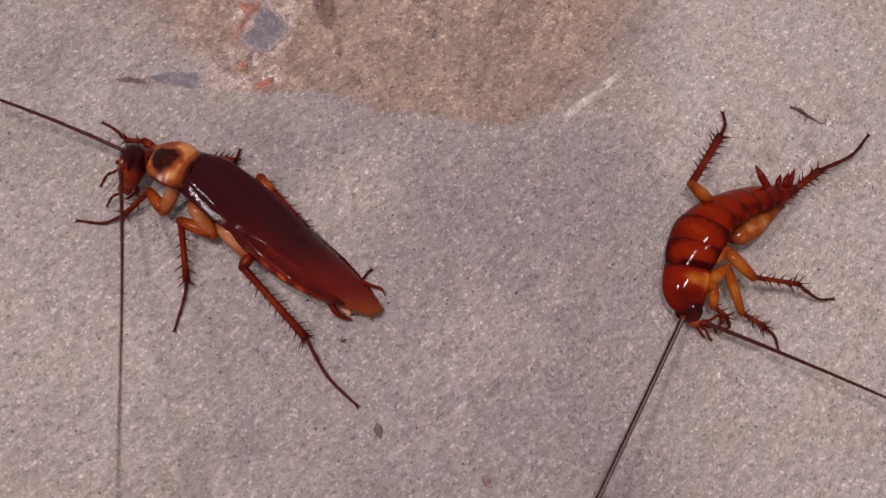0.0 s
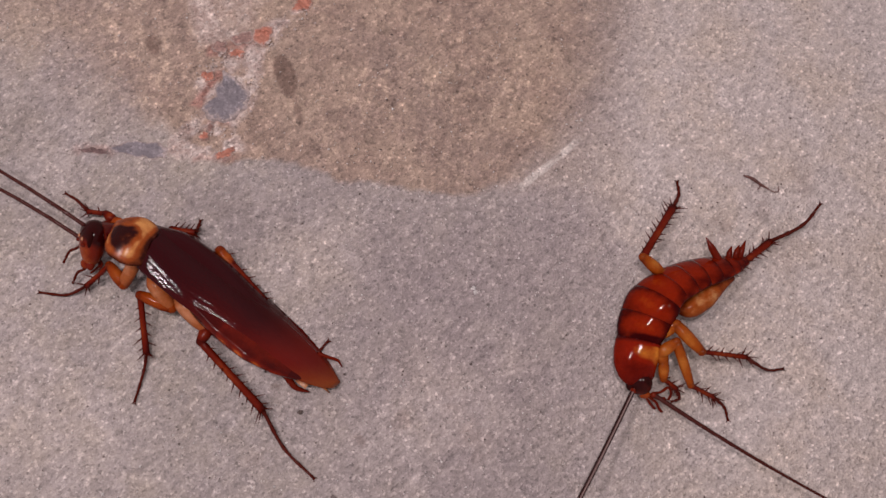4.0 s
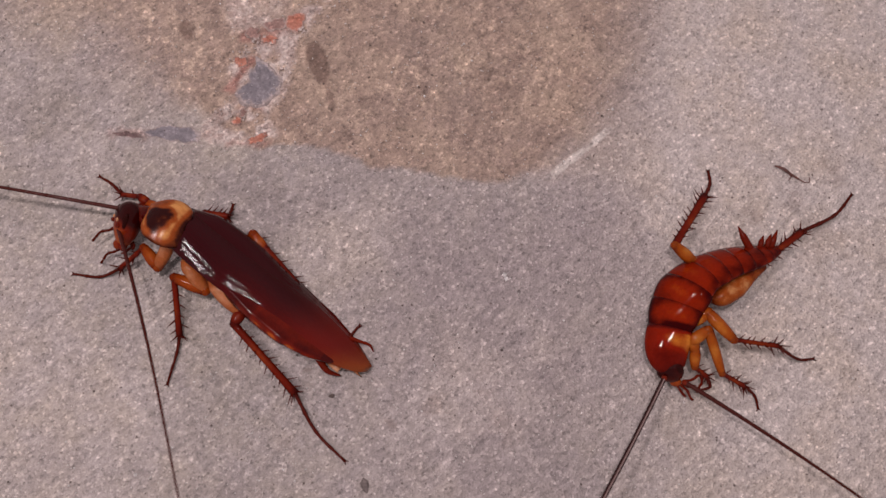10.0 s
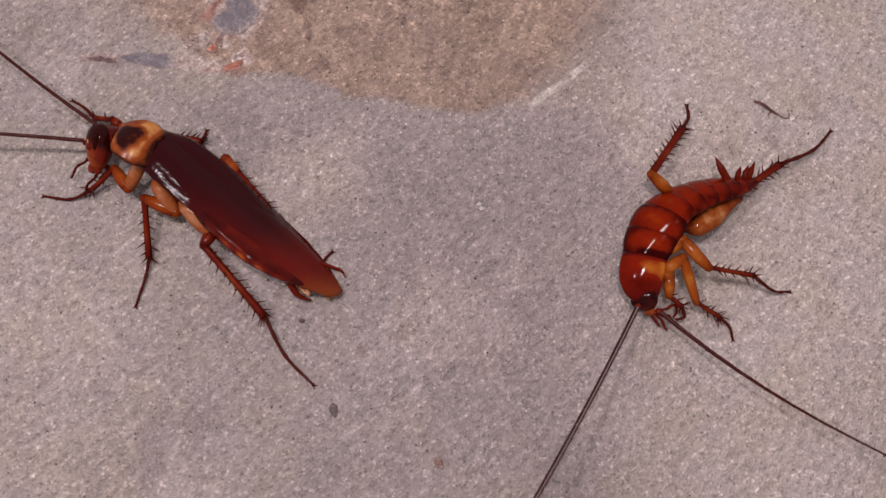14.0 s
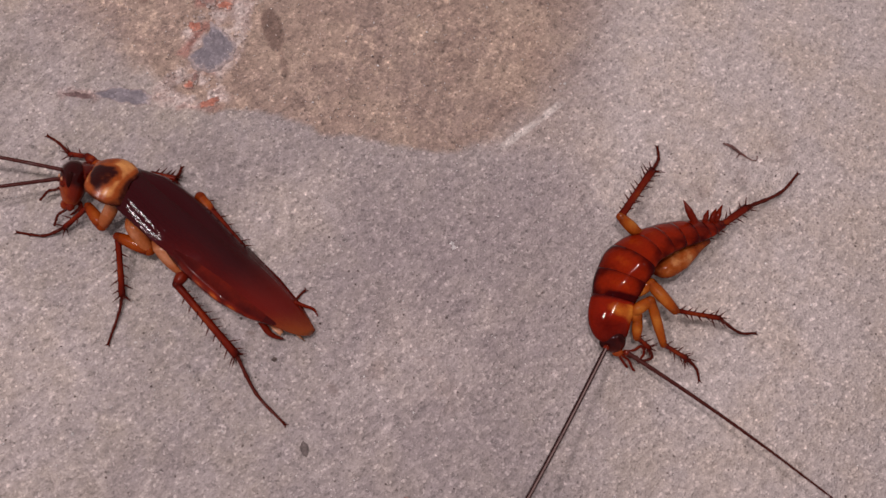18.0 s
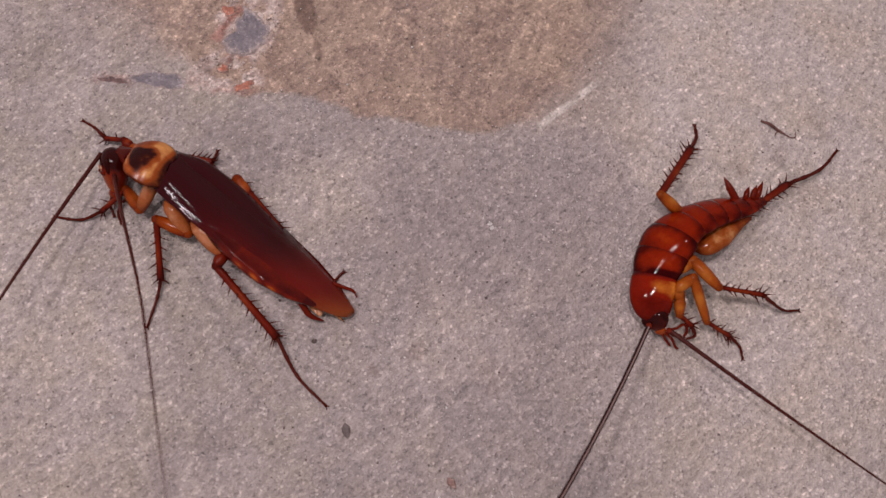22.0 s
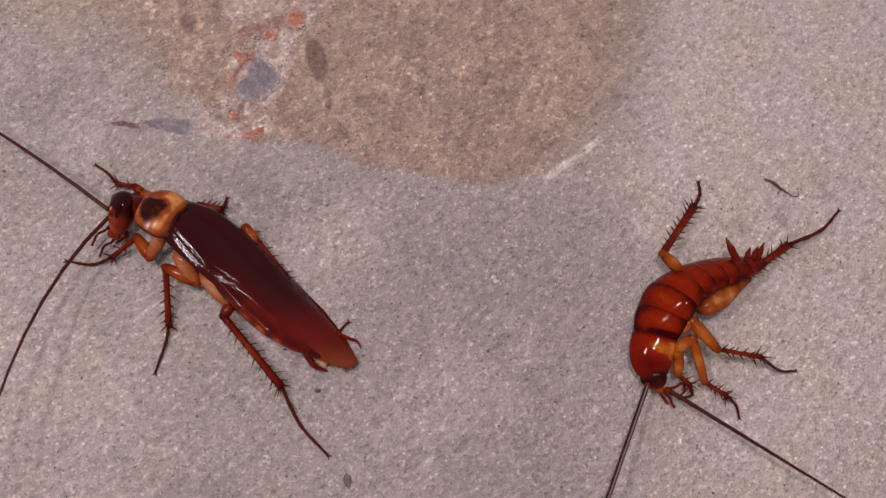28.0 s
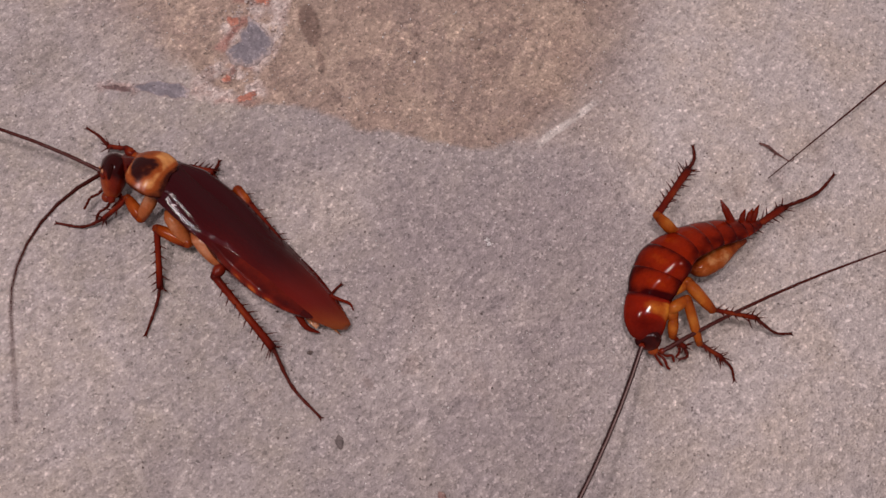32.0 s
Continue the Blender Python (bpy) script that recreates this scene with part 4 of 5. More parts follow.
for i in range(9):
    u = i / 8
    reach = 2.6 + 0.9 * math.sin(u * 9.0) + 0.5 * math.sin(u * 23.0)
    root, way = Vector((-15.0 + 2.8 * u, -6.9 - 0.4 * u, 2.6 - 0.8 * u)), Vector((0.62 + 0.3 * u, -0.75, -0.18))
    ragged.append([root + way * reach * k / 6 + Vector((0, 0, 0.12 * math.sin(5 * u + k))) for k in range(7)])
part("hindwing_tip", sheet(ragged, 0.06, lambda u, v: 0.35 + 0.5 * v + 0.2 * math.sin(12 * u)), COXA, adult, "pale ragged tip of the hind wing")
ADULT_FEELERS = [antenna(adult, 54.0, 0.30, taper=0.84), antenna(adult, 54.0, 0.30, taper=0.84)]

# -- nymph --
nymph = thing("cockroach_nymph", 38.0, 0.5, "wingless amber-red young cockroach curled on its side on the floor", "cockroach")
SPINE_LINE = smooth_line([(32.6, -9.2, 3.0), (31.85, -5.79, 3.3), (33.0, -1.23, 3.5), (35.5, 2.9, 3.6), (39.82, 5.4, 3.5), (44.83, 6.88, 3.3), (47.9, 7.9, 3.2)], 20)
LEAN = (5.0, 30.0, 56.0)


def nymph_half(f):
    a = float(np.interp(f, [0, 0.03, 0.08, 0.14, 0.2, 0.26, 0.33, 0.45, 0.6, 0.75, 0.9, 1.0], [0.9, 1.65, 2.25, 2.55, 2.7, 2.8, 3.35, 4.0, 3.9, 3.2, 2.0, 1.0]))
    return a, a * 0.52


def nymph_point(f, angle, scale=1.0):
    n = len(SPINE_LINE) - 1
    s = min(max(f, 0), 1) * n
    i = min(int(s), n - 1)
    c = SPINE_LINE[i].lerp(SPINE_LINE[i + 1], s - i)
    t = (SPINE_LINE[min(i + 2, n)] - SPINE_LINE[max(i - 1, 0)]).normalized()
    outward = Vector((0, 0, 1)).cross(t).normalized()
    up = t.cross(outward) * -1
    if up.z < 0:
        up = -up
    lean = radians(float(np.interp(f, [0.1, 0.32, 0.55], LEAN)))
    d = up * math.cos(lean) + outward * math.sin(lean)
    lateral = t.cross(d)
    a, b = nymph_half(f)
    flat = 1.0 if math.cos(angle) > 0 else 0.8
    return c + d * (b * math.cos(angle) * flat * scale) + lateral * (a * math.sin(angle) * scale)


def plate(f0, f1, tones, flare=0.05, reach=104, thick=0.16, swell=0.022):
    rows = []
    for i in range(13):
        u = i / 12
        f = f0 + (f1 - f0) * u
        rows.append([nymph_point(f, radians(a), 1.0 + flare * (u - 0.35) + swell * math.sin(math.pi * u)) for a in np.linspace(-reach, reach, 33)])
    return sheet(rows, thick, tones)


def inner(f0, f1, scale):
    rows = 24
    verts, faces, tone = [], [], []
    for i in range(rows):
        f = f0 + (f1 - f0) * i / (rows - 1)
        for k in range(28):
            verts.append(nymph_point(f, 2 * math.pi * k / 28, scale))
            tone.append(0.62 + 0.2 * math.sin(i * 1.7) - 0.75 * min(1, max(0, (f - 0.62) / 0.28)))
    for i in range(rows - 1):
        for k in range(28):
            faces.append((i * 28 + k, i * 28 + (k + 1) % 28, (i + 1) * 28 + (k + 1) % 28, (i + 1) * 28 + k))
    faces += [tuple(range(28)), tuple((rows - 1) * 28 + k for k in range(28))]
    return verts, faces, tone


part("underside", inner(0.02, 0.97, 0.93), NYMPH_BELLY, nymph, "pale amber underside")
def shield(u, v):
    """Amber towards the rear and the inner side, a deep red disc in the middle, dark at the rims."""
    amber = math.exp(-(((u - 0.80) / 0.24) ** 2)) * (0.25 + 0.75 * math.exp(-(((v - 0.66) / 0.2) ** 2))) + 0.8 * math.exp(-(((v - 0.82) / 0.10) ** 2) - ((u - 0.6) / 0.34) ** 2)
    disc = math.exp(-(((v - 0.48) / 0.2) ** 2) - ((u - 0.40) / 0.26) ** 2)
    rim = max(0, 0.16 - v) / 0.16 + max(0, v - 0.95) / 0.05 + 1.5 * max(0, u - 0.93) / 0.07
    return 0.26 + 0.52 * amber * (1 + 0.2 * math.sin(14 * v + 9 * u)) - 0.12 * disc - 0.22 * rim - 0.14 * max(0, 0.25 - u) / 0.25


def seg(u, v):
    """Deep red with a warmer middle; dark towards the seam behind and both rims."""
    seam = math.exp(-(((u - 1.0) / 0.28) ** 2))
    warm = math.exp(-(((v - 0.52) / 0.24) ** 2)) * math.sin(math.pi * min(1, max(0, u * 0.9 + 0.1)))
    return 0.13 + 0.50 * warm + 0.07 * math.sin(9 * v + 3 * u) - 0.02 * seam * (0.4 + 0.6 * v) - 0.26 * max(0, 0.28 - v) / 0.28


part("pronotum", plate(0.015, 0.26, shield, 0.03, swell=0.06), NYMPH_SHIELD, nymph, "glossy amber neck shield with a deep red middle")
band = lambda u, v: seg(u, v) - 1.3 * math.exp(-((u / 0.24) ** 2)) * min(1, max(0, (v - 0.40) / 0.2)) - 0.12 * math.exp(-((u / 0.25) ** 2))  # noqa: E731
part("mesonotum", plate(0.255, 0.375, band, 0.02, thick=0.12), NYMPH, nymph, "deep red back plate with a black front band")
part("metanotum", plate(0.365, 0.48, seg, 0.02, thick=0.12), NYMPH, nymph)
cuts = [0.47, 0.545, 0.62, 0.69, 0.755, 0.82, 0.885, 0.945, 1.0]
for f0, f1 in zip(cuts, cuts[1:]):
    fade = 0.95 - 0.75 * (f0 - 0.47) / 0.5
    part("abdomen_segment", plate(f0, min(1, f1 + 0.02), lambda u, v, k=fade: k * seg(u, v) + 0.04 + 0.26 * math.exp(-(((v - 0.92) / 0.06) ** 2)) * (0.5 + 0.5 * math.sin(7 * u + 40 * k)), 0.012, 108, 0.07, 0.010), NYMPH, nymph)

N_TOP, N_LOW = Vector((31.5, -8.2, 3.7)), Vector((33.1, -10.1, 2.1))
ndown = (N_LOW - N_TOP).normalized()
nface = (Vector((-0.3, -0.7, 0.7)) - ndown * Vector((-0.3, -0.7, 0.7)).dot(ndown)).normalized()
ncheek = ndown.cross(nface)
nmid = (N_TOP + N_LOW) / 2
nhead = part("head", ball(nmid, [ncheek * 1.8, nface * 0.98, ndown * 1.6], 16, 22, lambda a, b, c: (a * (1 - 0.2 * c), b, c), lambda a, b, c: 0.12 + 0.2 * c), HEAD, nymph, "dark glossy bowed head")
for s in (-1, 1):
    part("eye", ball(nmid + ncheek * 1.3 * s + nface * 0.42 - ndown * 0.45, [ncheek * 0.34, nface * 0.3, ndown * 0.6], 10, 12), EYE, nhead, "black compound eye")
    part("antenna_base", ball((31.2, -9.9, 3.4) if s > 0 else (34.0, -10.4, 3.0), [(0.42, 0, 0), (0, 0.42, 0), (0, 0, 0.42)], 8, 10), HEAD, nhead)
part("labrum", ball(N_LOW + nface * 0.3, [ncheek * 0.8, nface * 0.5, ndown * 0.7], 8, 12, tones=lambda a, b, c: 0.8), HEAD, nhead)
for line in ([(33.5, -10.6, 2.4), (34.6, -11.4, 2.0), (35.2, -12.3, 1.4), (35.6, -12.6, 1.2)],
             [(34.0, -10.2, 2.6), (35.2, -10.0, 2.4), (36.3, -9.4, 2.2), (36.8, -10.2, 1.8), (36.4, -11.0, 1.4)],
             [(33.9, -10.5, 2.3), (34.9, -10.9, 2.0), (35.8, -10.8, 1.7), (36.2, -11.6, 1.2)],
             [(33.2, -10.7, 2.2), (34.0, -11.6, 1.6), (34.6, -12.2, 1.2)]):
    part("palp", tube(smooth_line(line, 5), [0.2, 0.17, 0.2, 0.18, 0.2, 0.15], 8), TIBIA, nhead)

NYMPH_MATS = (NYMPH_LEG, NYMPH_LEG, TIBIA, TARSUS)
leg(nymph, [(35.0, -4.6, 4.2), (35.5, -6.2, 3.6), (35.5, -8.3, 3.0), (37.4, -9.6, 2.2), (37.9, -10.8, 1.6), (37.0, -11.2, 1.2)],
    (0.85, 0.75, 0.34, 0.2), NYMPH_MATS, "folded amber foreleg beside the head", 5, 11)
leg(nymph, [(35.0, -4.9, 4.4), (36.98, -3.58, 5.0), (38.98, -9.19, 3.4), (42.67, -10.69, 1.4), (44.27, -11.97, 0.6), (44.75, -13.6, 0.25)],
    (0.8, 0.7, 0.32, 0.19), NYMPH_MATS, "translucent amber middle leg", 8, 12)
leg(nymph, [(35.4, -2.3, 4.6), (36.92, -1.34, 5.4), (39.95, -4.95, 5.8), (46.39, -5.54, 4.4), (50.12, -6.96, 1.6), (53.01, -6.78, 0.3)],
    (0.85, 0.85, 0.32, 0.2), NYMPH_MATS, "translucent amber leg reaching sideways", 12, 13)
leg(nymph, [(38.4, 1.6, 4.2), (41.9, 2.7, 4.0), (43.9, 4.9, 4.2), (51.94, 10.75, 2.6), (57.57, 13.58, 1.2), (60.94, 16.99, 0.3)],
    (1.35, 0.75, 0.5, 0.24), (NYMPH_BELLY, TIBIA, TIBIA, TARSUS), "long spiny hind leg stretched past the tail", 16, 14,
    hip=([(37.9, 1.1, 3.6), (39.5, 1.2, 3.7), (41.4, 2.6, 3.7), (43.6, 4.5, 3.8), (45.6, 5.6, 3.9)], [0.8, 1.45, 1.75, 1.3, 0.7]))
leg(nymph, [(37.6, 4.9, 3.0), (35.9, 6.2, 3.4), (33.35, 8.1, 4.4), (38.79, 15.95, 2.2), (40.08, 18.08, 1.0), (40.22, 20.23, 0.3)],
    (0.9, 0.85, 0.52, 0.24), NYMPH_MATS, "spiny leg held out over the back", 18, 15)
part("cercus", tube(smooth_line([(44.1, 7.6, 3.8), (43.0, 9.4, 4.3), (42.16, 10.79, 4.7)]), [0.55, 0.5, 0.06], 10), TIBIA, nymph, "pointed dark red tail feeler")
for x, y, dx, dy in ((45.3, 8.1, 0.5, 1.6), (46.2, 8.2, 0.7, 1.7), (46.9, 8.3, 0.9, 2.2)):
    part("cercus", tube([(x, y - 0.5, 3.6), (x + dx * 0.5, y + dy * 0.5, 3.9), (x + dx, y + dy, 4.2)], [0.42, 0.4, 0.06], 9), TIBIA, nymph, "pointed dark red tail feeler")
# left feeler: pale top stripe painted in place of a highlight, not pigment
painted_gleam = lambda f, a: 1.0 if math.cos(a) > 0.95 else 0.0  # noqa: E731
NYMPH_FEELERS = [antenna(nymph, 50.0, 0.36, NYMPH_FEELER, 0.15, painted_gleam), antenna(nymph, 44.0, 0.33, FEELER, 0.86)]

# -- a dry bit of insect leg lying on the floor --
bit = thing("insect_leg_fragment", 52.5, 20.0, "dry dark broken insect leg lying on the cement", "debris")
part("shaft", tube(smooth_line([(50.1, 21.3, 0.3), (51.3, 20.8, 0.4), (52.5, 19.9, 0.3), (53.4, 19.4, 0.25)]), [0.13, 0.24, 0.2, 0.12], 8), TWIG, bit)
part("tip", tube(smooth_line([(53.2, 19.5, 0.25), (54.2, 18.9, 0.2), (55.0, 18.9, 0.2), (55.1, 19.7, 0.2)]), [0.1, 0.07, 0.07, 0.05], 7), TWIG, bit)
part("barb", tube([(52.5, 19.9, 0.3), (52.0, 19.1, 0.15)], [0.12, 0.05], 6), TWIG, bit)

# -- the feeler of another insect that comes in from beyond the view at the end --
stray = thing("cockroach_antenna", 130.0, 80.0, "thin dark ringed antenna of an insect just arriving", "antenna")
STRAY = antenna(stray, 32.0, 0.2)

# ---- what moves: feelers and the adult's head ----


def between(table, t):
    """The table's values at t, easing from row to row."""
    if t <= table[0][0]:
        return table[0][1:]
    for a, b in zip(table, table[1:]):
        if t <= b[0]:
            f = (t - a[0]) / (b[0] - a[0])
            f = f * f * (3 - 2 * f)
            return tuple(p + (q - p) * f for p, q in zip(a[1:], b[1:]))
    return table[-1][1:]


def feeler_rows(root, length, table, shift=((0, 0, 0),)):
    """For each piece of a whip, its rows in the owner's space. Table: seconds, heading at the root, heading at the tip, rise at root and tip (degrees).
    Shift: seconds and how far the turning head carries the root, in millimetres; the whip bends back to its line over four pieces."""
    rows = [[] for _ in range(ANTENNA_PIECES)]
    size = length / ANTENNA_PIECES
    for k in range(321):
        t = k / 10
        h0, h1, e0, e1 = between(table, t)
        dx, dy = between(shift, t)
        p, joints = Vector(root), [Vector(root)]
        for i in range(ANTENNA_PIECES):
            f = (i + 0.5) / ANTENNA_PIECES
            g = min(1.0, f * 1.6)
            turn = pose(0, 0, 0, 0, -(e0 + (e1 - e0) * f), h0 + (h1 - h0) * g).to_3x3()
            p = p + (turn @ Vector((1, 0, 0))) * size
            joints.append(p)
        joints = [q + Vector((dx, dy, 0)) * max(0, 1 - i / 4) ** 2 for i, q in enumerate(joints)]
        for i in range(ANTENNA_PIECES):
            d = joints[i + 1] - joints[i]
            rise = math.degrees(math.atan2(d.z, math.hypot(d.x, d.y)))
            q = joints[i].lerp(joints[i + 1], 0.5) - d.normalized() * size / 2
            rows[i].append((t, pose(q.x * MM, q.y * MM, q.z * MM, 0, -rise, math.degrees(math.atan2(d.y, d.x)))))
    return rows


FAR_FEELER_A = [
    (0, 156, 167, 8, 4), (0.5, 140, 149, 8, 4), (1, 140, 145, 8, 4), (1.5, 162, 171, 8, 4), (2, 156, 165, 8, 4), (2.5, 150, 154, 8, 4), (3.5, 158, 164, 10, 6),
    (4.5, 133, 150, 8, 4), (5, 120, 165, 8, 4), (5.5, 126, 128, 14, 8), (6, 142, 137, 8, 4), (6.5, 136, 152, 8, 4), (7, 7, -14, 38, 30), (7.5, 135, 143, 8, 4),
    (8, 116, 108, 14, 8), (8.5, 149, 161, 8, 4), (9, 161, 165, 8, 4), (9.5, 186, 188, 8, 4), (10, 172, 172, 8, 4),
]
FAR_FEELER_B = [
    (10.5, 170, 168, 8, 4), (11, 166, 166, 8, 4), (11.5, 158, 154, 8, 4), (12, 77, 72, 30, 24), (12.5, 172, 173, 8, 4), (13, 50, 48, 28, 22), (13.5, 159, 161, 8, 4),
    (14, 143, 142, 8, 4), (14.5, 143, 148, 8, 4), (15, 162, 162, 8, 4), (15.5, 121, 121, 8, 4), (16.5, 145, 150, 10, 6), (17.5, 158, 158, 8, 4), (18, 175, 175, 8, 4),
    (18.5, 154, 157, 8, 4), (19, 162, 162, 8, 4), (19.5, 171, 171, 8, 4), (20, 3, -22, 34, 24), (20.5, 85, 87, 20, 14),
]
FAR_FEELER_C = [
    (21, 4, -32, 24, 14), (21.5, 17, -9, 14, 8), (22, 246, 249, 8, 4), (22.5, 212, 208, 8, 4), (23, 187, 184, 8, 4), (23.5, 170, 174, 8, 4), (24, 168, 167, 8, 4),
    (24.5, 151, 143, 8, 4), (25, 173, 167, 8, 4), (25.5, 154, 154, 8, 4), (26.5, 146, 146, 10, 6), (27.5, 115, 112, 14, 8), (28, 157, 147, 8, 4), (28.5, 176, 168, 8, 4),
    (29, 185, 176, 8, 4), (29.5, 179, 171, 8, 4), (30, 176, 173, 8, 4), (30.5, 163, 164, 8, 4), (31, 169, 169, 8, 4),
]
FAR_FEELER_D = [
    (31.5, 167, 159, 8, 4), (32, 168, 170, 8, 4),
]
NEAR_FEELER_A = [
    (0, 291, 286, 32, 26), (0.5, 164, 174, 8, 4), (1, 166, 199, 8, 4), (1.5, 190, 234, 8, 4), (2, 167, 202, 8, 4), (2.5, 149, 157, 8, 4), (3.5, 165, 175, 10, 6),
    (4.5, 128, 148, 8, 4), (5, 174, 194, 16, 12), (5.5, 121, 118, 14, 8), (6, 127, 214, 8, 4), (6.5, 129, 153, 8, 4), (7, 146, 147, 8, 4), (7.5, 132, 143, 8, 4),
    (8, 289, 286, 42, 36), (8.5, 208, 244, 14, 8), (9, 171, 181, 8, 4), (9.5, 280, 277, 14, 8), (10, 299, 293, 24, 18),
]
NEAR_FEELER_B = [
    (10.5, 318, 308, 14, 8), (11, 304, 296, 14, 8), (11.5, 153, 157, 8, 4), (12, 140, 148, 8, 4), (12.5, 168, 171, 8, 4), (13, 157, 157, 8, 4), (13.5, 191, 211, 8, 4),
    (14, 179, 183, 8, 4), (14.5, 142, 146, 8, 4), (15, 181, 182, 8, 4), (15.5, 215, 216, 8, 4), (16.5, 196, 202, 8, 4), (17.5, 181, 184, 8, 4), (18, 194, 193, 8, 4),
    (18.5, 168, 170, 8, 4), (19, 286, 289, 32, 26), (19.5, 271, 285, 14, 8), (20, 148, 148, 8, 4), (20.5, 173, 177, 8, 4),
]
NEAR_FEELER_C = [
    (21, 165, 173, 8, 4), (21.5, 228, 240, 8, 4), (22, 308, 292, 30, 24), (22.5, 280, 277, 8, 4), (23, 225, 248, 8, 4), (23.5, 235, 229, 8, 4), (24, 244, 290, 10, 6),
    (24.5, 254, 277, 8, 4), (25, 208, 260, 22, 18), (25.5, 226, 283, 8, 4), (26.5, 222, 262, 10, 6), (27.5, 231, 288, 8, 4), (28, 240, 270, 10, 6), (28.5, 242, 237, 8, 4),
    (29, 243, 254, 10, 6), (29.5, 236, 285, 8, 4), (30, 203, 220, 8, 4), (30.5, 191, 190, 8, 4), (31, 207, 209, 8, 4),
]
NEAR_FEELER_D = [
    (31.5, 212, 226, 8, 4), (32, 248, 311, 44, 44),
]
NYMPH_FEELER_L_A = [
    (0, 239, 239, 12, 8), (1, 238, 240, 12, 8), (2, 237, 237, 12, 8), (5, 240, 235, 12, 8), (6, 242, 236, 12, 8), (7, 238, 237, 12, 8), (8, 238, 238, 12, 8),
    (9, 238, 238, 12, 8), (10, 239, 235, 12, 8), (11, 240, 235, 12, 8), (12, 239, 239, 12, 8), (13, 240, 237, 12, 8), (14, 241, 237, 12, 8), (15, 239, 237, 12, 8),
    (18, 241, 238, 12, 8), (19, 241, 241, 12, 8), (20, 242, 238, 12, 8), (21, 242, 230, 12, 8), (21.5, 243, 237, 12, 8),
]
NYMPH_FEELER_L_B = [
    (22, 242, 235, 12, 8), (22.5, 235, 234, 12, 8), (23, 254, 253, 12, 8), (23.5, 250, 255, 12, 8), (24, 253, 248, 12, 8), (25, 254, 246, 12, 8), (27.5, 249, 246, 12, 8),
    (28, 247, 247, 12, 8), (29, 248, 240, 12, 8), (30, 248, 246, 12, 8), (31, 248, 245, 12, 8), (31.5, 245, 247, 12, 8), (32, 249, 237, 12, 8),
]
NYMPH_FEELER_R_A = [
    (0, 336, 333, 8, 8), (1, 330, 334, 8, 8), (2, 329, 331, 8, 8), (5, 322, 331, 8, 8), (6, 329, 322, 8, 8), (7, 326, 321, 8, 8), (8, 336, 317, 8, 8),
    (9, 329, 322, 8, 8), (10, 327, 322, 8, 8), (11, 328, 322, 8, 8), (12, 328, 321, 8, 8), (13, 331, 320, 8, 8), (14, 317, 332, 8, 8), (15, 327, 322, 8, 8),
    (18, 327, 321, 8, 8), (19, 328, 318, 8, 8), (20, 322, 322, 8, 8), (21, 322, 320, 8, 8), (21.5, 322, 323, 8, 8),
]
NYMPH_FEELER_R_B = [
    (22, 321, 323, 8, 8), (22.5, 342, 350, 8, 8), (23, 308, 305, 24, 24), (23.5, 338, 334, 8, 8), (24, 333, 337, 8, 8), (25, 338, 333, 8, 8), (27.5, 332, 326, 8, 8),
    (28, 329, 329, 8, 8), (29, 332, 325, 8, 8), (30, 328, 322, 8, 8), (31, 337, 318, 8, 8), (31.5, 330, 329, 8, 8), (32, 392, 382, 12, 8),
]
HEAD_TURNS = [(0, 0, 0), (5, 4, -2), (9, 0, 0), (11, 3, -3), (12, 12, -14), (13, 12, -16), (14, 6, -6), (18, 4, -4), (19, 0, 0), (20, 12, -14), (21, 14, -18), (22, 16, -18), (23, 12, -12), (25, 6, -8), (28, 0, -4), (32, 6, -6)]

# seconds, rise of the root, heading in degrees, for the long mouth feelers
FAR_PALP = [(0, 3.2, 220), (5, 3.0, 216), (9, 2.9, 199), (11, 2.0, 213), (12, 0.9, 228), (13, 0.6, 231), (15, 2.8, 198), (18, 2.6, 201), (19, 3.4, 212),
            (21, 1.6, 226), (22, 1.0, 251), (23, 1.3, 245), (25, 0.6, 226), (28, 1.2, 224), (30, 1.4, 230), (31, 1.2, 216), (32, 1.2, 214)]
NEAR_PALP = [(0, 0.2, 218), (5, 0.1, 220), (9, -0.2, 212), (11, -0.4, 214), (13, -0.8, 233), (15, 0.0, 226), (18, 0.2, 224), (19, 0.9, 237), (22, -0.6, 246), (23, -0.6, 250),
             (25, -0.7, 232), (28, -0.4, 226), (30, -0.8, 229), (32, -0.6, 222)]

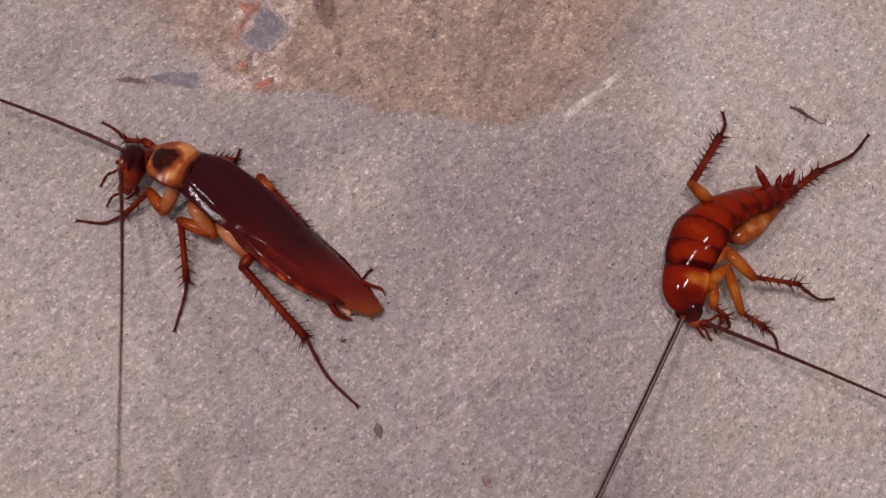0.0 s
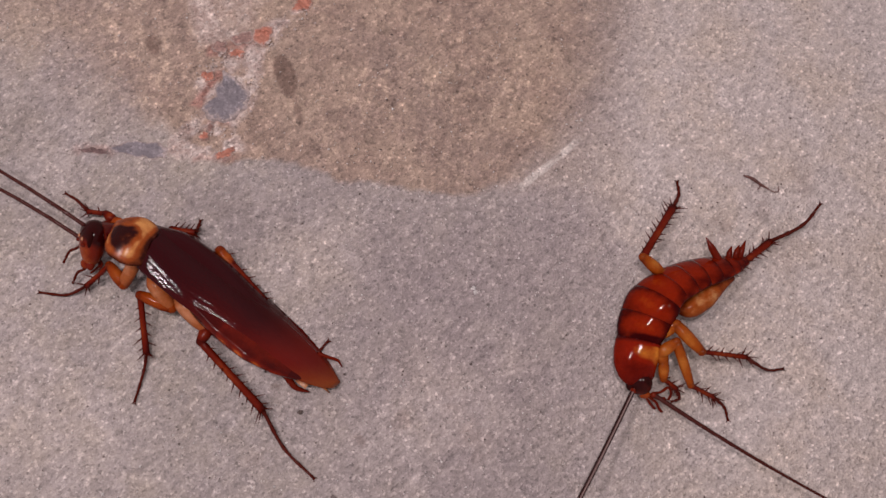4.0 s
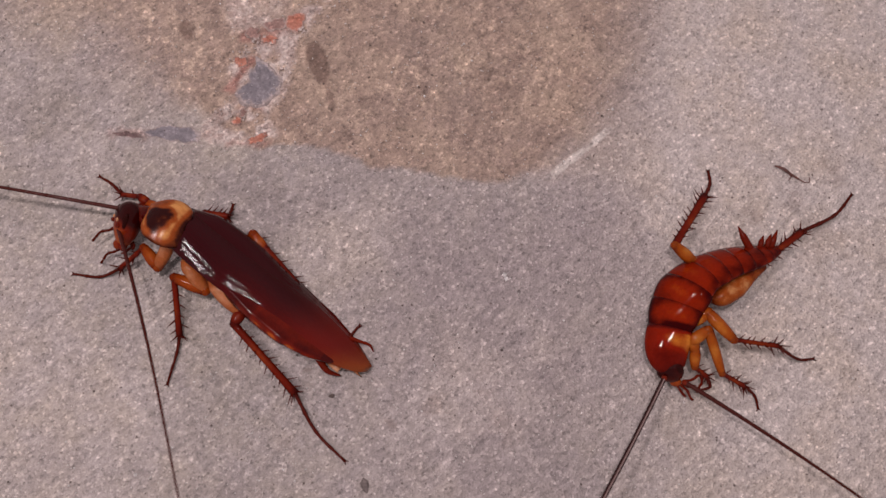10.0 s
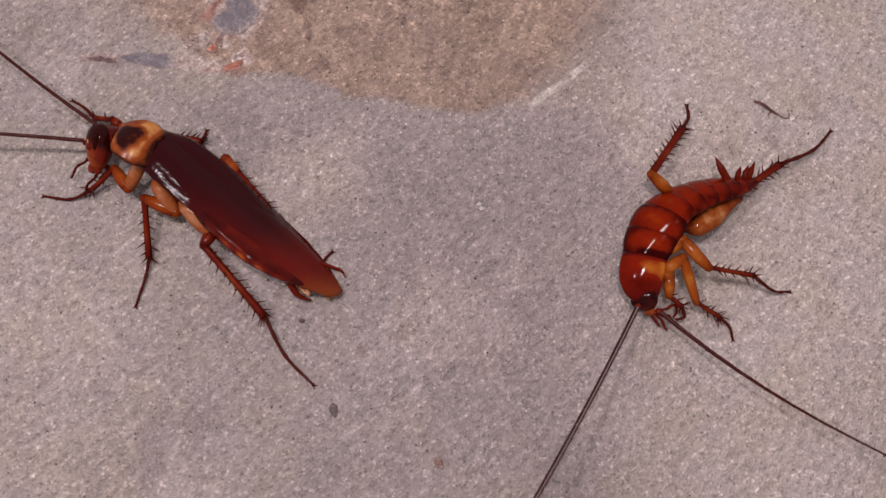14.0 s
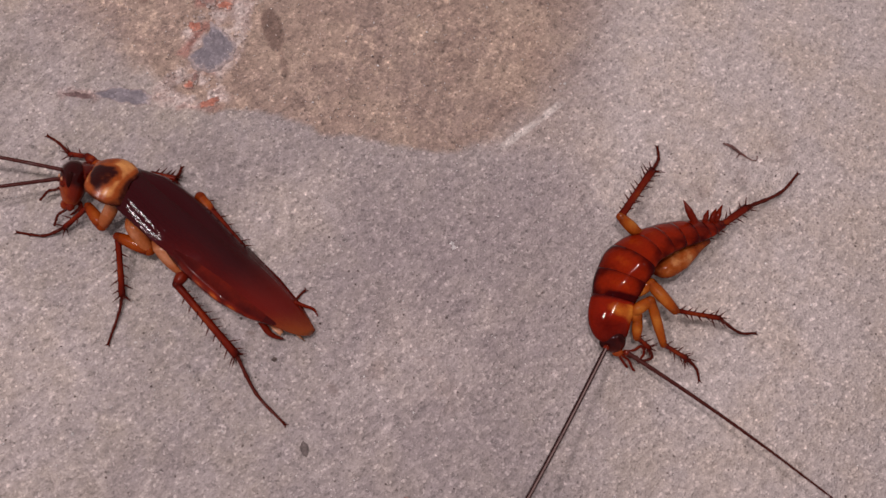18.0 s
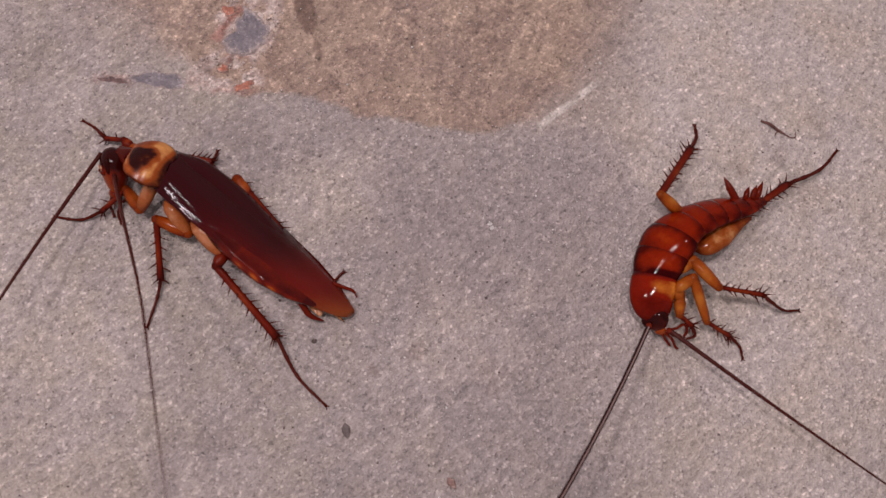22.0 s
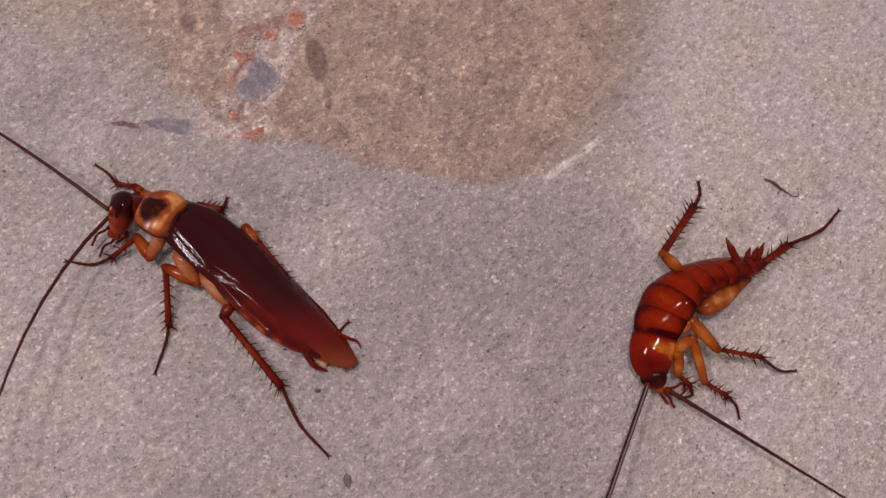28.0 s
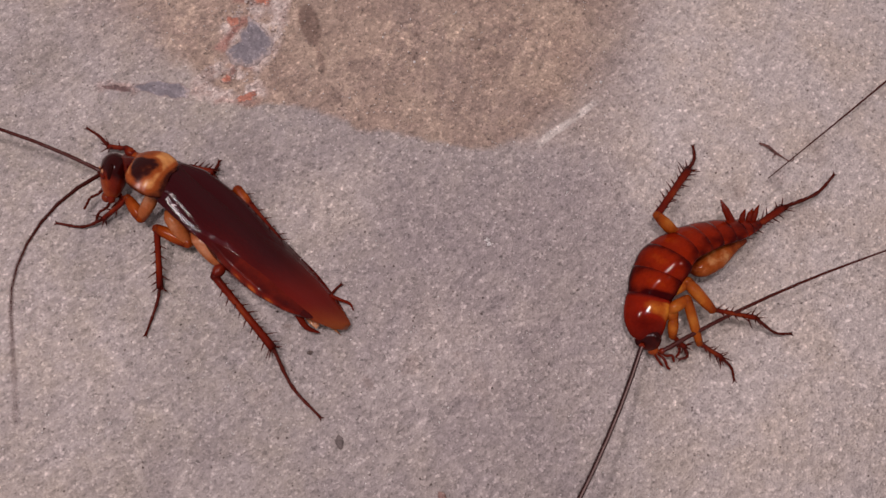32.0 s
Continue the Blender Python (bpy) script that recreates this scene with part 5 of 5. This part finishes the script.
FAR_ROOT = [(0, 0, 0), (11, 0, 0), (12, 1.8, 0.9), (13, 2.0, 1.0), (14, 0.8, 0.4), (15, 0, 0), (19, -0.3, -0.6), (23, -0.6, -1.0), (25, -0.9, -1.4), (28, -1.0, -1.6), (30, -0.8, -1.4), (32, -0.8, -1.7)]
NEAR_ROOT = [(0, 0, 0), (21, 0, 0), (22, 2.2, -1.2), (22.7, 0.4, -0.3), (23, 0, 0), (25, 0, 0), (28, 0, -1.1), (30, 0.2, -1.0), (32, 0, -0.6)]


def motions():
    base = Vector((-26.0, 2.0, 0))
    for pieces, root, table, shift in ((ADULT_FEELERS[0], (-42.3, 11.9, 5.0), FAR_FEELER_A + FAR_FEELER_B + FAR_FEELER_C + FAR_FEELER_D, FAR_ROOT),
                                (ADULT_FEELERS[1], (-43.1, 10.4, 4.4), NEAR_FEELER_A + NEAR_FEELER_B + NEAR_FEELER_C + NEAR_FEELER_D, NEAR_ROOT)):
        for piece, rows in zip(pieces, feeler_rows(Vector(root) - base, 54.0, table, shift)):
            walk(piece, rows)
    base = Vector((38.0, 0.5, 0))
    for pieces, root, length, table in ((NYMPH_FEELERS[0], (31.2, -9.9, 3.4), 50.0, NYMPH_FEELER_L_A + NYMPH_FEELER_L_B), (NYMPH_FEELERS[1], (34.1, -10.4, 3.0), 44.0, NYMPH_FEELER_R_A + NYMPH_FEELER_R_B)):
        for piece, rows in zip(pieces, feeler_rows(Vector(root) - base, length, table)):
            walk(piece, rows)
    for piece, rows in zip(STRAY, feeler_rows((0, 0, 3.0), 32.0, [(0, 120, 120, 4, -6), (31.5, 150, 150, 4, -6), (31.8, 182, 184, 8, 2), (32, 222, 221, 2, -6)])):
        walk(piece, rows)
    walk(stray, [(0, pose(0.130, 0.080, 0)), (31.0, pose(0.130, 0.080, 0)), (31.6, pose(0.090, 0.046, 0)), (32, pose(0.0745, 0.0365, 0))])
    neck = (NECK - Vector((-26.0, 2.0, 0))) * MM
    for piece, table, x, z in ((LONG_PALPS[0], FAR_PALP, -43.3, 3.2), (LONG_PALPS[1], NEAR_PALP, -42.7, 2.4)):
        root = Vector((x, 7.9, z)) - NECK
        walk(piece, [(k / 2, pose(root.x * MM, (root.y + between(table, k / 2)[0]) * MM, root.z * MM, 0, 16, between(table, k / 2)[1])) for k in range(65)])
    walk(head, [(t, pose(neck.x, neck.y, neck.z, 0, ry, rz)) for t, rz, ry in HEAD_TURNS])


motions()
